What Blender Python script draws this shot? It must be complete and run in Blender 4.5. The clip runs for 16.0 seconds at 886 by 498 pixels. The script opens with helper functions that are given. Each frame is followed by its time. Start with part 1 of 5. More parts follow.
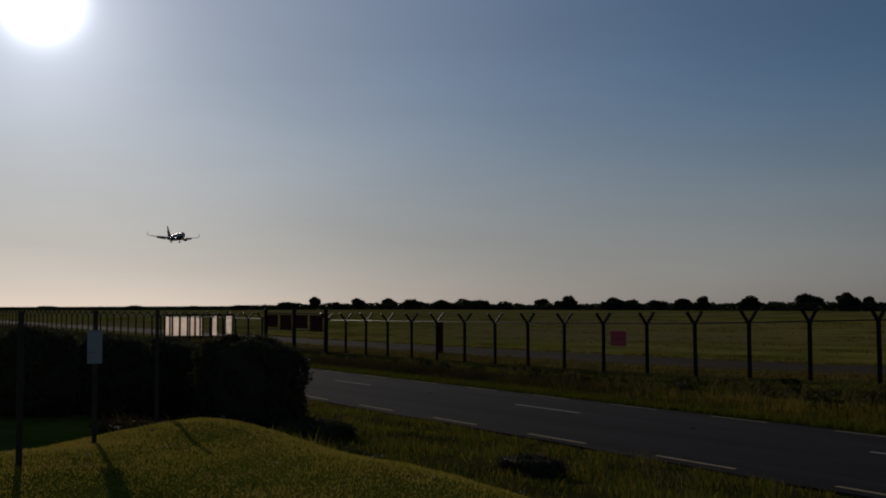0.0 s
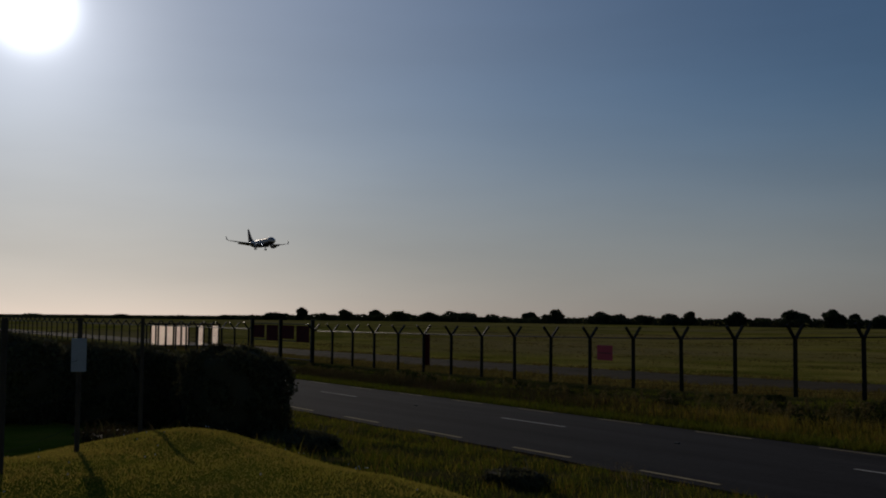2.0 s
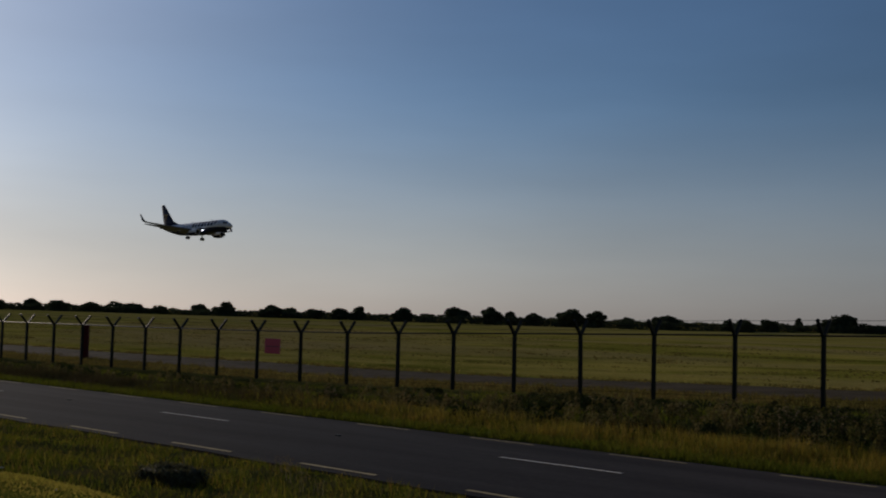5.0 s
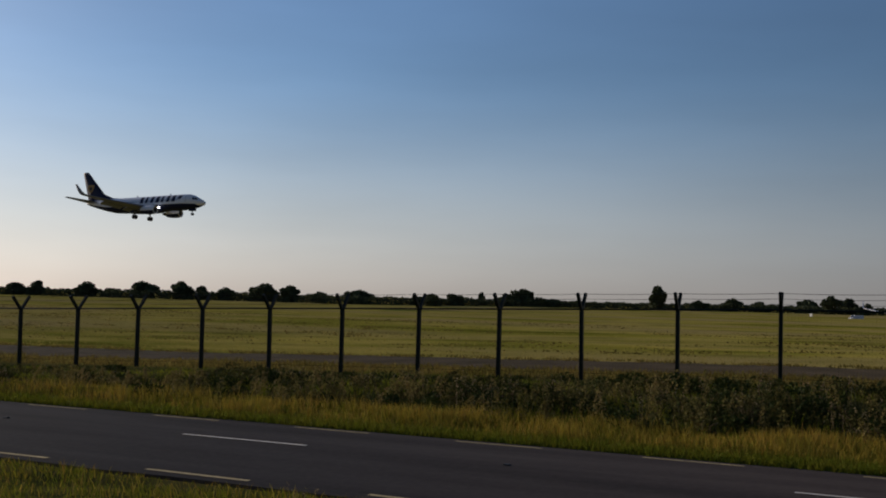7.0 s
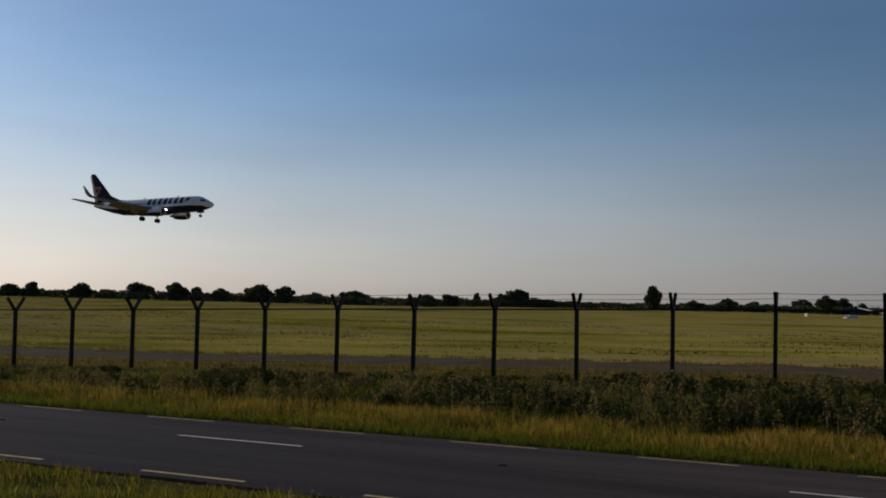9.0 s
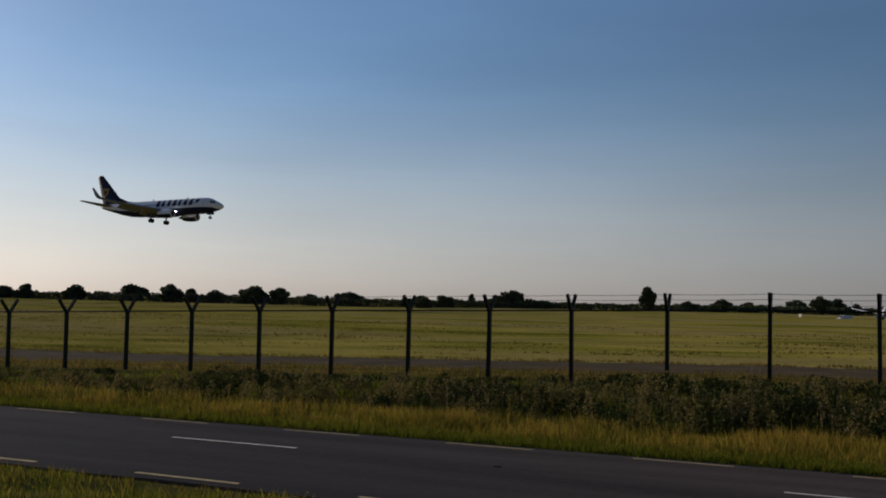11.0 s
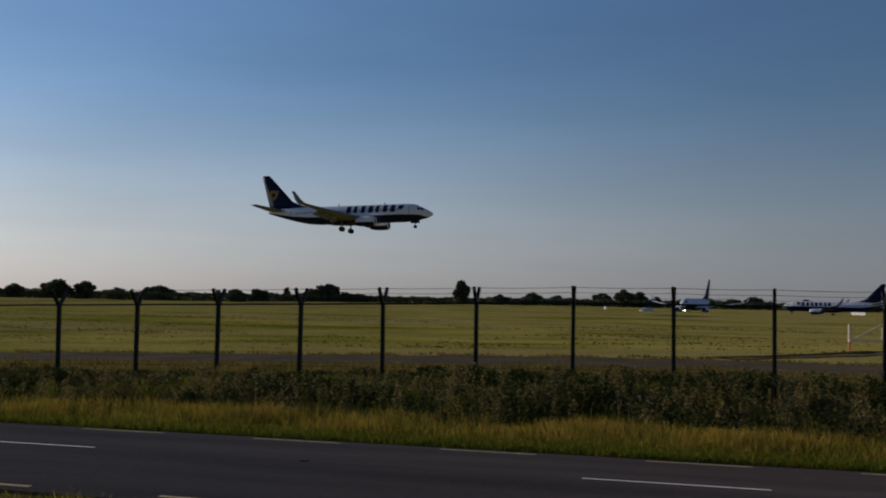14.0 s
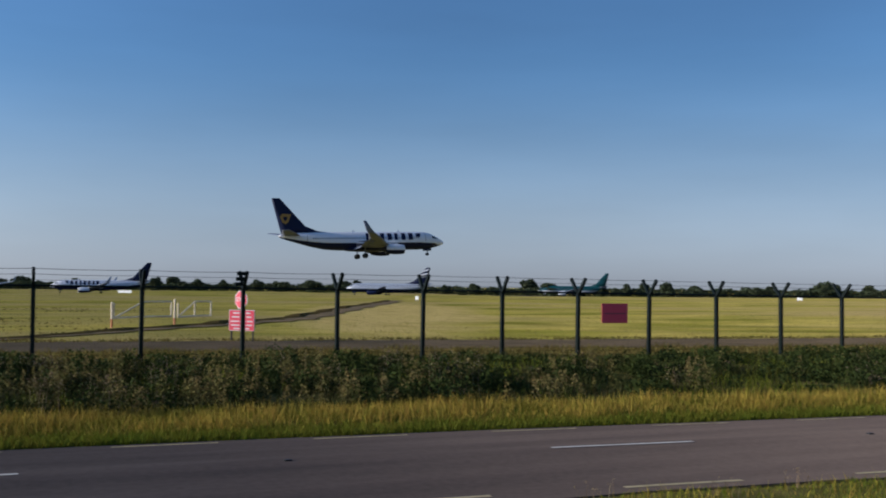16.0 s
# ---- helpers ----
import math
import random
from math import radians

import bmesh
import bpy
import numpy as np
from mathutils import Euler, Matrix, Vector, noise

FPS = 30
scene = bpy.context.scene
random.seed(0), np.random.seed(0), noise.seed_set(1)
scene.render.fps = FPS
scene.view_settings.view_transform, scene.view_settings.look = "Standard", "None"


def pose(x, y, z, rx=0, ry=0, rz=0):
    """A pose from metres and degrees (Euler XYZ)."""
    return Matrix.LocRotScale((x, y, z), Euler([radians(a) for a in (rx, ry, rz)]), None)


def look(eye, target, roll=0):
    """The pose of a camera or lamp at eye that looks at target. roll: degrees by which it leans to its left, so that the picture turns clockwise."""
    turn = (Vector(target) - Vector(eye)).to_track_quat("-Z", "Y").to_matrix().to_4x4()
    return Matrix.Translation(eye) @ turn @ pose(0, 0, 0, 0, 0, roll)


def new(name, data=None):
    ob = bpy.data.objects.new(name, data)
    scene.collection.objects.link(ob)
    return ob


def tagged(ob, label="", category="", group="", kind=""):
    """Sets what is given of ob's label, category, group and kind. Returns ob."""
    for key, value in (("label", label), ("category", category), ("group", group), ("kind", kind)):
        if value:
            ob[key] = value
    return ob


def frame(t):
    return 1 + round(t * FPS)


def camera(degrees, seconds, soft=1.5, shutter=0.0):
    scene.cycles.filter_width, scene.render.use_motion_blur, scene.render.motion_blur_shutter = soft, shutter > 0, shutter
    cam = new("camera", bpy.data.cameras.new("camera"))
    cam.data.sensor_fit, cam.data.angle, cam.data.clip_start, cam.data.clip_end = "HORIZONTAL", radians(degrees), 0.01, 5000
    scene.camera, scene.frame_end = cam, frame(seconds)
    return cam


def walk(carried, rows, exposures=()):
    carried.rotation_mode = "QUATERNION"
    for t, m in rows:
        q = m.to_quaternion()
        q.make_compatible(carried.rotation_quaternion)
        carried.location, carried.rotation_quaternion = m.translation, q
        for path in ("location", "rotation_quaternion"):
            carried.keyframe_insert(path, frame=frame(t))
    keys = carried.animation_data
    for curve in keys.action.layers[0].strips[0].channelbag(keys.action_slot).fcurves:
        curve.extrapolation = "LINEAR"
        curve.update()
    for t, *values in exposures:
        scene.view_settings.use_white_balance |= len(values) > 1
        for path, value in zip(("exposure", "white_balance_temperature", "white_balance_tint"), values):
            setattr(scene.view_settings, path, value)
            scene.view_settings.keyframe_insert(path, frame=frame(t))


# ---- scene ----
from itertools import product

# ---------------------------------------------------------------- camera
EYE_Z = 3.0
cam = camera(44.6, 16.0, soft=1.9, shutter=0.12)


def aim(x, y, az, el, roll):
    """A camera pose at (x, y): azimuth from +y towards +x, elevation and roll in degrees."""
    a, e = radians(az), radians(el)
    eye = Vector((x, y, EYE_Z))
    return look(eye, eye + Vector((math.sin(a) * math.cos(e), math.cos(a) * math.cos(e), math.sin(e))), roll)


walk(cam, [
    (0.0, aim(-0.381, 0.236, -58.30, 2.93, -0.21)),
    (0.5, aim(-0.377, 0.242, -58.52, 3.15, -0.01)),
    (1.0, aim(-0.368, 0.253, -58.11, 3.35, 0.51)),
    (1.5, aim(-0.372, 0.237, -57.67, 3.28, 0.63)),
    (2.0, aim(-0.371, 0.246, -57.67, 3.58, 0.49)),
    (2.5, aim(-0.381, 0.247, -57.79, 3.51, 0.64)),
    (3.0, aim(-0.389, 0.244, -56.64, 3.38, 0.68)),
    (3.5, aim(-0.390, 0.255, -54.28, 3.53, 0.27)),
    (4.0, aim(-0.384, 0.269, -51.13, 3.57, 0.26)),
    (4.5, aim(-0.369, 0.298, -47.57, 3.64, 0.83)),
    (5.0, aim(-0.329, 0.358, -40.46, 3.53, 1.50)),
    (5.2, aim(-0.307, 0.373, -37.54, 3.22, 1.20)),
    (5.6, aim(-0.270, 0.380, -32.30, 3.00, 1.25)),
    (6.0, aim(-0.230, 0.384, -28.10, 2.75, 1.35)),
    (6.5, aim(-0.190, 0.388, -24.50, 2.58, 1.41)),
    (7.5, aim(-0.187, 0.388, -24.25, 2.59, 1.41)),
    (8.0, aim(-0.185, 0.388, -24.18, 2.60, 1.39)),
    (8.5, aim(-0.184, 0.384, -24.11, 2.62, 1.32)),
    (9.0, aim(-0.184, 0.382, -24.04, 2.62, 1.30)),
    (11.5, aim(-0.188, 0.404, -23.67, 2.71, 1.17)),
    (12.0, aim(-0.186, 0.405, -23.59, 2.72, 1.15)),
    (12.5, aim(-0.181, 0.406, -23.50, 2.74, 1.10)),
    (13.0, aim(-0.166, 0.420, -22.39, 2.86, 0.95)),
    (13.5, aim(-0.138, 0.438, -19.27, 2.83, 1.12)),
    (14.0, aim(-0.066, 0.467, -14.03, 2.54, 1.11)),
    (14.5, aim(-0.025, 0.484, -4.03, 2.05, 0.90)),
    (15.0, aim(0.032, 0.481, 4.75, 2.39, 0.15)),
    (15.5, aim(0.119, 0.485, 14.55, 2.17, 0.62)),
    (16.0, aim(0.202, 0.515, 23.35, 1.98, 0.61)),
], exposures=[(0.0, -2.38, 5680, 11.5), (3.0, -2.32, 5680, 11.5), (4.0, -2.04, 5720, 12), (5.0, -1.62, 5780, 14), (6.5, -0.80, 5950, 15), (12.5, -0.77, 5980, 15),
                (14.0, -0.84, 5680, 14.5), (14.5, -0.92, 5300, 14), (15.0, -0.18, 5280, 13.5), (15.3, -0.08, 5150, 12.5), (16.0, 0.02, 5080, 11)])

# ---------------------------------------------------------------- world and sun
SUN_AZ, SUN_EL = -78.9, 15.0


def make_world():
    w = bpy.data.worlds.new("sky")
    scene.world = w
    w.use_nodes = True
    nt = w.node_tree
    nt.nodes.clear()
    n, l = nt.nodes.new, nt.links.new
    out = n("ShaderNodeOutputWorld")
    sky = n("ShaderNodeTexSky")
    sky.sky_type = "NISHITA"
    sky.sun_disc = False
    sky.sun_elevation, sky.sun_rotation = radians(SUN_EL), radians(SUN_AZ)
    sky.altitude, sky.air_density, sky.dust_density, sky.ozone_density = 80, 1.0, 0.35, 3.0
    bg = n("ShaderNodeBackground")
    bg.inputs["Strength"].default_value = 0.1
    # low haze: towards the horizon the sky turns to a pale mauve grey of the same brightness
    tc = n("ShaderNodeTexCoord")
    sp = n("ShaderNodeSeparateXYZ")
    l(tc.outputs["Generated"], sp.inputs[0])
    hz = n("ShaderNodeMapRange")
    hz.interpolation_type = "SMOOTHSTEP"
    hz.inputs["From Min"].default_value, hz.inputs["From Max"].default_value = 0.0, 0.22
    hz.inputs["To Min"].default_value, hz.inputs["To Max"].default_value = 0.60, 0.0
    l(sp.outputs["Z"], hz.inputs["Value"])
    bw = n("ShaderNodeRGBToBW")
    l(sky.outputs[0], bw.inputs[0])
    # the haze is yellower on the sun's side
    dot = n("ShaderNodeVectorMath")
    dot.operation = "DOT_PRODUCT"
    a, e = radians(SUN_AZ), radians(SUN_EL)
    dot.inputs[1].default_value = (math.sin(a) * math.cos(e), math.cos(a) * math.cos(e), math.sin(e))
    l(tc.outputs["Generated"], dot.inputs[0])
    side = n("ShaderNodeMapRange")
    side.inputs["From Min"].default_value, side.inputs["From Max"].default_value = 0.05, 0.95
    l(dot.outputs["Value"], side.inputs["Value"])
    warm = n("ShaderNodeMix")
    warm.data_type = "RGBA"
    warm.inputs["A"].default_value, warm.inputs["B"].default_value = (1.34, 1.27, 1.29, 1), (1.47, 1.275, 1.08, 1)
    l(side.outputs[0], warm.inputs["Factor"])
    tint = n("ShaderNodeVectorMath")
    tint.operation = "SCALE"
    l(warm.outputs["Result"], tint.inputs[0])
    l(bw.outputs[0], tint.inputs["Scale"])
    mx = n("ShaderNodeMix")
    mx.data_type = "RGBA"
    l(hz.outputs[0], mx.inputs["Factor"])
    l(sky.outputs[0], mx.inputs["A"])
    l(tint.outputs[0], mx.inputs["B"])
    # thin high cloud: faint uneven veils all over the sky
    veil = n("ShaderNodeMapping")
    veil.inputs["Rotation"].default_value, veil.inputs["Scale"].default_value = (0.0, 0.12, 0.0), (1.3, 1.3, 7.0)
    l(tc.outputs["Generated"], veil.inputs[0])
    ci = n("ShaderNodeTexNoise")
    ci.inputs["Scale"].default_value, ci.inputs["Detail"].default_value, ci.inputs["Roughness"].default_value = 1.4, 6.0, 0.5
    l(veil.outputs[0], ci.inputs["Vector"])
    cr = n("ShaderNodeMapRange")
    cr.inputs["From Min"].default_value, cr.inputs["From Max"].default_value = 0.3, 0.7
    cr.inputs["To Min"].default_value, cr.inputs["To Max"].default_value = 0.91, 1.09
    l(ci.outputs["Fac"], cr.inputs["Value"])
    vs = n("ShaderNodeVectorMath")
    vs.operation = "SCALE"
    l(mx.outputs["Result"], vs.inputs[0])
    # the sun's own disc with its bright aureole
    # fine dust in the air scatters forward: the sky pales on the sun's side and deepens away from it
    dust = n("ShaderNodeMapRange")
    dust.interpolation_type = "SMOOTHSTEP"
    dust.inputs["From Min"].default_value, dust.inputs["From Max"].default_value = -0.2, 0.9
    dust.inputs["To Min"].default_value, dust.inputs["To Max"].default_value = 0.88, 1.40
    l(dot.outputs["Value"], dust.inputs["Value"])
    low = n("ShaderNodeMapRange")
    low.interpolation_type = "SMOOTHSTEP"
    low.inputs["From Min"].default_value, low.inputs["From Max"].default_value = 0.0, 0.16
    low.inputs["To Min"].default_value, low.inputs["To Max"].default_value = 0.91, 1.0
    l(sp.outputs["Z"], low.inputs["Value"])
    # the thick air under the sun itself is dimmer still
    under = n("ShaderNodeMapRange")
    under.interpolation_type = "SMOOTHSTEP"
    under.inputs["From Min"].default_value, under.inputs["From Max"].default_value = 0.0, 0.17
    under.inputs["To Min"].default_value, under.inputs["To Max"].default_value = 0.70, 1.0
    l(sp.outputs["Z"], under.inputs["Value"])
    near = n("ShaderNodeMapRange")
    near.inputs["From Min"].default_value, near.inputs["From Max"].default_value = 0.80, 0.97
    l(dot.outputs["Value"], near.inputs["Value"])
    deep = n("ShaderNodeMix")
    deep.data_type = "FLOAT"
    l(near.outputs[0], deep.inputs["Factor"])
    l(low.outputs[0], deep.inputs["A"])
    l(under.outputs[0], deep.inputs["B"])
    both, all3 = n("ShaderNodeMath"), n("ShaderNodeMath")
    both.operation = all3.operation = "MULTIPLY"
    l(dust.outputs[0], both.inputs[0])
    l(cr.outputs[0], both.inputs[1])
    l(both.outputs[0], all3.inputs[0])
    l(deep.outputs["Result"], all3.inputs[1])
    l(all3.outputs[0], vs.inputs["Scale"])
    l(vs.outputs[0], bg.inputs["Color"])

    def lobe(power, gain):
        mx = n("ShaderNodeMath")
        mx.operation = "MAXIMUM"
        mx.inputs[1].default_value = 0.0
        l(dot.outputs["Value"], mx.inputs[0])
        pw = n("ShaderNodeMath")
        pw.operation = "POWER"
        pw.inputs[1].default_value = power
        l(mx.outputs[0], pw.inputs[0])
        mu = n("ShaderNodeMath")
        mu.operation = "MULTIPLY"
        mu.inputs[1].default_value = gain
        l(pw.outputs[0], mu.inputs[0])
        return mu.outputs[0]

    s1, s2, s3 = lobe(3200, 16.0), lobe(300, 1.7), lobe(12, 0.72)
    ad, ad2 = n("ShaderNodeMath"), n("ShaderNodeMath")
    l(s1, ad.inputs[0])
    l(s2, ad.inputs[1])
    l(ad.outputs[0], ad2.inputs[0])
    l(s3, ad2.inputs[1])
    # low in the sky the aureole is dimmed by the haze
    air = n("ShaderNodeMapRange")
    air.interpolation_type = "SMOOTHSTEP"
    air.inputs["From Min"].default_value, air.inputs["From Max"].default_value = 0.0, 0.2
    air.inputs["To Min"].default_value, air.inputs["To Max"].default_value = 0.25, 1.0
    l(sp.outputs["Z"], air.inputs["Value"])
    dim = n("ShaderNodeMath")
    dim.operation = "MULTIPLY"
    l(ad2.outputs[0], dim.inputs[0])
    l(air.outputs[0], dim.inputs[1])
    glow = n("ShaderNodeBackground")
    glow.inputs["Color"].default_value = (1.0, 0.95, 0.90, 1)
    l(dim.outputs[0], glow.inputs["Strength"])
    add = n("ShaderNodeAddShader")
    l(bg.outputs[0], add.inputs[0])
    l(glow.outputs[0], add.inputs[1])
    l(add.outputs[0], out.inputs["Surface"])


make_world()
sun = new("sun", bpy.data.lights.new("sun", "SUN"))
sun.data.energy, sun.data.angle, sun.data.color = 4.8, radians(0.55), (1.0, 0.80, 0.56)
sun_dir = Vector((math.sin(radians(SUN_AZ)) * math.cos(radians(SUN_EL)), math.cos(radians(SUN_AZ)) * math.cos(radians(SUN_EL)), math.sin(radians(SUN_EL))))
sun.matrix_world = look(sun_dir * 100, (0, 0, 0))

# ---------------------------------------------------------------- materials


def mat(name, col, rough=0.7, metal=0.0, col2=None, scale=3.0, bump=0.0, bump_scale=20.0, island=0.0, spec=0.5, detail=5.0, trans=0.0, stretch=(1, 1, 1), dry=0.0):
    """A node material: two colours mixed by noise at two scales, with bump and optional variation from piece to piece."""
    m = bpy.data.materials.new(name)
    m.use_nodes = True
    nt = m.node_tree
    n, l = nt.nodes.new, nt.links.new
    b = nt.nodes["Principled BSDF"]
    b.inputs["Roughness"].default_value = rough
    b.inputs["Metallic"].default_value = metal
    b.inputs["Specular IOR Level"].default_value = spec
    b.inputs["Diffuse Roughness"].default_value = dry
    geo = n("ShaderNodeNewGeometry")
    tc = n("ShaderNodeTexCoord")
    col2 = col2 or tuple(c * 0.72 for c in col)
    nz = n("ShaderNodeTexNoise")
    nz.inputs["Scale"].default_value, nz.inputs["Detail"].default_value = scale, detail
    mp = n("ShaderNodeMapping")
    mp.inputs["Scale"].default_value = stretch
    l(tc.outputs["Object"], mp.inputs[0])
    l(mp.outputs[0], nz.inputs["Vector"])
    nz2 = n("ShaderNodeTexNoise")
    nz2.inputs["Scale"].default_value = scale * 9.0
    l(tc.outputs["Object"], nz2.inputs["Vector"])
    ad = n("ShaderNodeMath")
    ad.operation = "MULTIPLY_ADD"
    ad.inputs[1].default_value = 0.35
    l(nz2.outputs["Fac"], ad.inputs[0])
    l(nz.outputs["Fac"], ad.inputs[2])
    mr = n("ShaderNodeMapRange")
    mr.inputs["From Min"].default_value, mr.inputs["From Max"].default_value = 0.45, 0.9
    l(ad.outputs[0], mr.inputs["Value"])
    mix = n("ShaderNodeMix")
    mix.data_type = "RGBA"
    mix.inputs["A"].default_value, mix.inputs["B"].default_value = (*col, 1), (*col2, 1)
    l(mr.outputs[0], mix.inputs["Factor"])
    colour = mix.outputs["Result"]
    if island:
        hs = n("ShaderNodeHueSaturation")
        mv = n("ShaderNodeMapRange")
        mv.inputs["To Min"].default_value, mv.inputs["To Max"].default_value = 1 - island, 1 + island
        l(geo.outputs["Random Per Island"], mv.inputs["Value"])
        l(mv.outputs[0], hs.inputs["Value"])
        mh = n("ShaderNodeMapRange")
        mh.inputs["To Min"].default_value, mh.inputs["To Max"].default_value = 0.5 - island * 0.06, 0.5 + island * 0.06
        l(geo.outputs["Random Per Island"], mh.inputs["Value"])
        l(mh.outputs[0], hs.inputs["Hue"])
        l(colour, hs.inputs["Color"])
        colour = hs.outputs[0]
    l(colour, b.inputs["Base Color"])
    if bump:
        bp = n("ShaderNodeBump")
        bp.inputs["Strength"].default_value = bump
        bp.inputs["Distance"].default_value = 0.03
        nb = n("ShaderNodeTexNoise")
        nb.inputs["Scale"].default_value, nb.inputs["Detail"].default_value = bump_scale, 6.0
        l(tc.outputs["Object"], nb.inputs["Vector"])
        l(nb.outputs["Fac"], bp.inputs["Height"])
        l(bp.outputs[0], b.inputs["Normal"])
    if trans:
        tr = n("ShaderNodeBsdfTranslucent")
        l(colour, tr.inputs["Color"])
        ms = n("ShaderNodeMixShader")
        ms.inputs[0].default_value = trans
        l(b.outputs[0], ms.inputs[1])
        l(tr.outputs[0], ms.inputs[2])
        l(ms.outputs[0], nt.nodes["Material Output"].inputs["Surface"])
    return m


def glow_mat(name, col, strength):
    m = bpy.data.materials.new(name)
    m.use_nodes = True
    b = m.node_tree.nodes["Principled BSDF"]
    b.inputs["Emission Color"].default_value, b.inputs["Emission Strength"].default_value = (*col, 1), strength
    return m


def ground_mat():
    """Lawn on the mound, rough grass down to the road, mown hay meadow on the airfield."""
    m = bpy.data.materials.new("grassland")
    m.use_nodes = True
    nt = m.node_tree
    n, l = nt.nodes.new, nt.links.new
    b = nt.nodes["Principled BSDF"]
    b.inputs["Roughness"].default_value, b.inputs["Specular IOR Level"].default_value = 0.95, 0.0
    b.inputs["Diffuse Roughness"].default_value = 0.5
    geo = n("ShaderNodeNewGeometry")
    sep = n("ShaderNodeSeparateXYZ")
    l(geo.outputs["Position"], sep.inputs[0])

    def noise_at(scale, stretch=(1, 1, 1), detail=4.0):
        mp = n("ShaderNodeMapping")
        mp.inputs["Scale"].default_value = stretch
        l(geo.outputs["Position"], mp.inputs[0])
        z = n("ShaderNodeTexNoise")
        z.inputs["Scale"].default_value, z.inputs["Detail"].default_value = scale, detail
        l(mp.outputs[0], z.inputs["Vector"])
        return z.outputs["Fac"]

    def ramp(fac, stops):
        r = n("ShaderNodeValToRGB")
        els = r.color_ramp.elements
        els[0].position, els[0].color = stops[0][0], (*stops[0][1], 1)
        els[1].position, els[1].color = stops[-1][0], (*stops[-1][1], 1)
        for p, c in stops[1:-1]:
            els.new(p).color = (*c, 1)
        l(fac, r.inputs[0])
        return r.outputs[0]

    def mixc(fac, a, c):
        x = n("ShaderNodeMix")
        x.data_type = "RGBA"
        l(fac, x.inputs["Factor"])
        l(a, x.inputs["A"])
        l(c, x.inputs["B"])
        return x.outputs["Result"]

    def step(out, a, c):
        r = n("ShaderNodeMapRange")
        r.inputs["From Min"].default_value, r.inputs["From Max"].default_value = a, c
        l(out, r.inputs["Value"])
        return r.outputs[0]

    lawn = ramp(noise_at(0.9), [(0.3, (0.110, 0.130, 0.012)), (0.5, (0.155, 0.175, 0.018)), (0.7, (0.21, 0.195, 0.026))])
    rough = ramp(noise_at(0.7), [(0.3, (0.050, 0.056, 0.015)), (0.5, (0.095, 0.086, 0.024)), (0.7, (0.150, 0.112, 0.040))])
    streak = noise_at(0.05, (0.6, 1.1, 1), 9.0)
    patch = noise_at(0.22, (0.45, 1.0, 1), 9.0)
    hay = ramp(streak, [(0.32, (0.180, 0.176, 0.022)), (0.45, (0.35, 0.300, 0.044)), (0.52, (0.50, 0.385, 0.086)), (0.60, (0.25, 0.228, 0.030)), (0.70, (0.41, 0.315, 0.064))])
    tufts = ramp(patch, [(0.34, (0.58, 0.60, 0.55)), (0.46, (0.95, 0.96, 0.95)), (0.7, (1.1, 1.06, 0.95))])
    mul = n("ShaderNodeMix")
    mul.data_type, mul.blend_type = "RGBA", "MULTIPLY"
    mul.inputs["Factor"].default_value = 1.0
    l(hay, mul.inputs["A"])
    l(tufts, mul.inputs["B"])
    # broad tan stretches where the hay has bleached
    tan = ramp(noise_at(0.35, (0.5, 1.0, 1), 6.0), [(0.3, (0.33, 0.250, 0.082)), (0.5, (0.43, 0.315, 0.110)), (0.7, (0.36, 0.285, 0.088))])
    faded = mixc(step(noise_at(0.028, (0.5, 1.3, 1), 5.0), 0.46, 0.60), mul.outputs["Result"], tan)
    c1 = mixc(step(sep.outputs["Y"], 5.5, 7.5), lawn, rough)
    # a long swathe of pale dry hay beside the dirt track, ragged at its edge
    place = n("ShaderNodeMapping")
    place.vector_type = "TEXTURE"
    place.inputs["Location"].default_value, place.inputs["Rotation"].default_value, place.inputs["Scale"].default_value = (38, 100, 0), (0, 0, radians(69)), (56, 9.5, 50)
    l(geo.outputs["Position"], place.inputs[0])
    far = n("ShaderNodeVectorMath")
    far.operation = "LENGTH"
    l(place.outputs[0], far.inputs[0])
    rag = n("ShaderNodeMath")
    rag.operation = "MULTIPLY_ADD"
    rag.inputs[1].default_value = 0.9
    l(noise_at(0.12, (1, 0.5, 1), 6.0), rag.inputs[0])
    l(far.outputs["Value"], rag.inputs[2])
    swathe = ramp(noise_at(0.5, (1, 0.4, 1), 6.0), [(0.3, (0.38, 0.29, 0.075)), (0.5, (0.56, 0.405, 0.135)), (0.7, (0.48, 0.365, 0.10))])
    hay2 = mixc(step(rag.outputs[0], 1.5, 1.15), faded, swathe)
    c2 = mixc(step(sep.outputs["Y"], 33.0, 37.0), c1, hay2)
    l(c2, b.inputs["Base Color"])
    bp = n("ShaderNodeBump")
    bp.inputs["Strength"].default_value, bp.inputs["Distance"].default_value = 0.55, 0.08
    l(noise_at(3.0, (1, 1, 1), 8.0), bp.inputs["Height"])
    l(bp.outputs[0], b.inputs["Normal"])
    return m


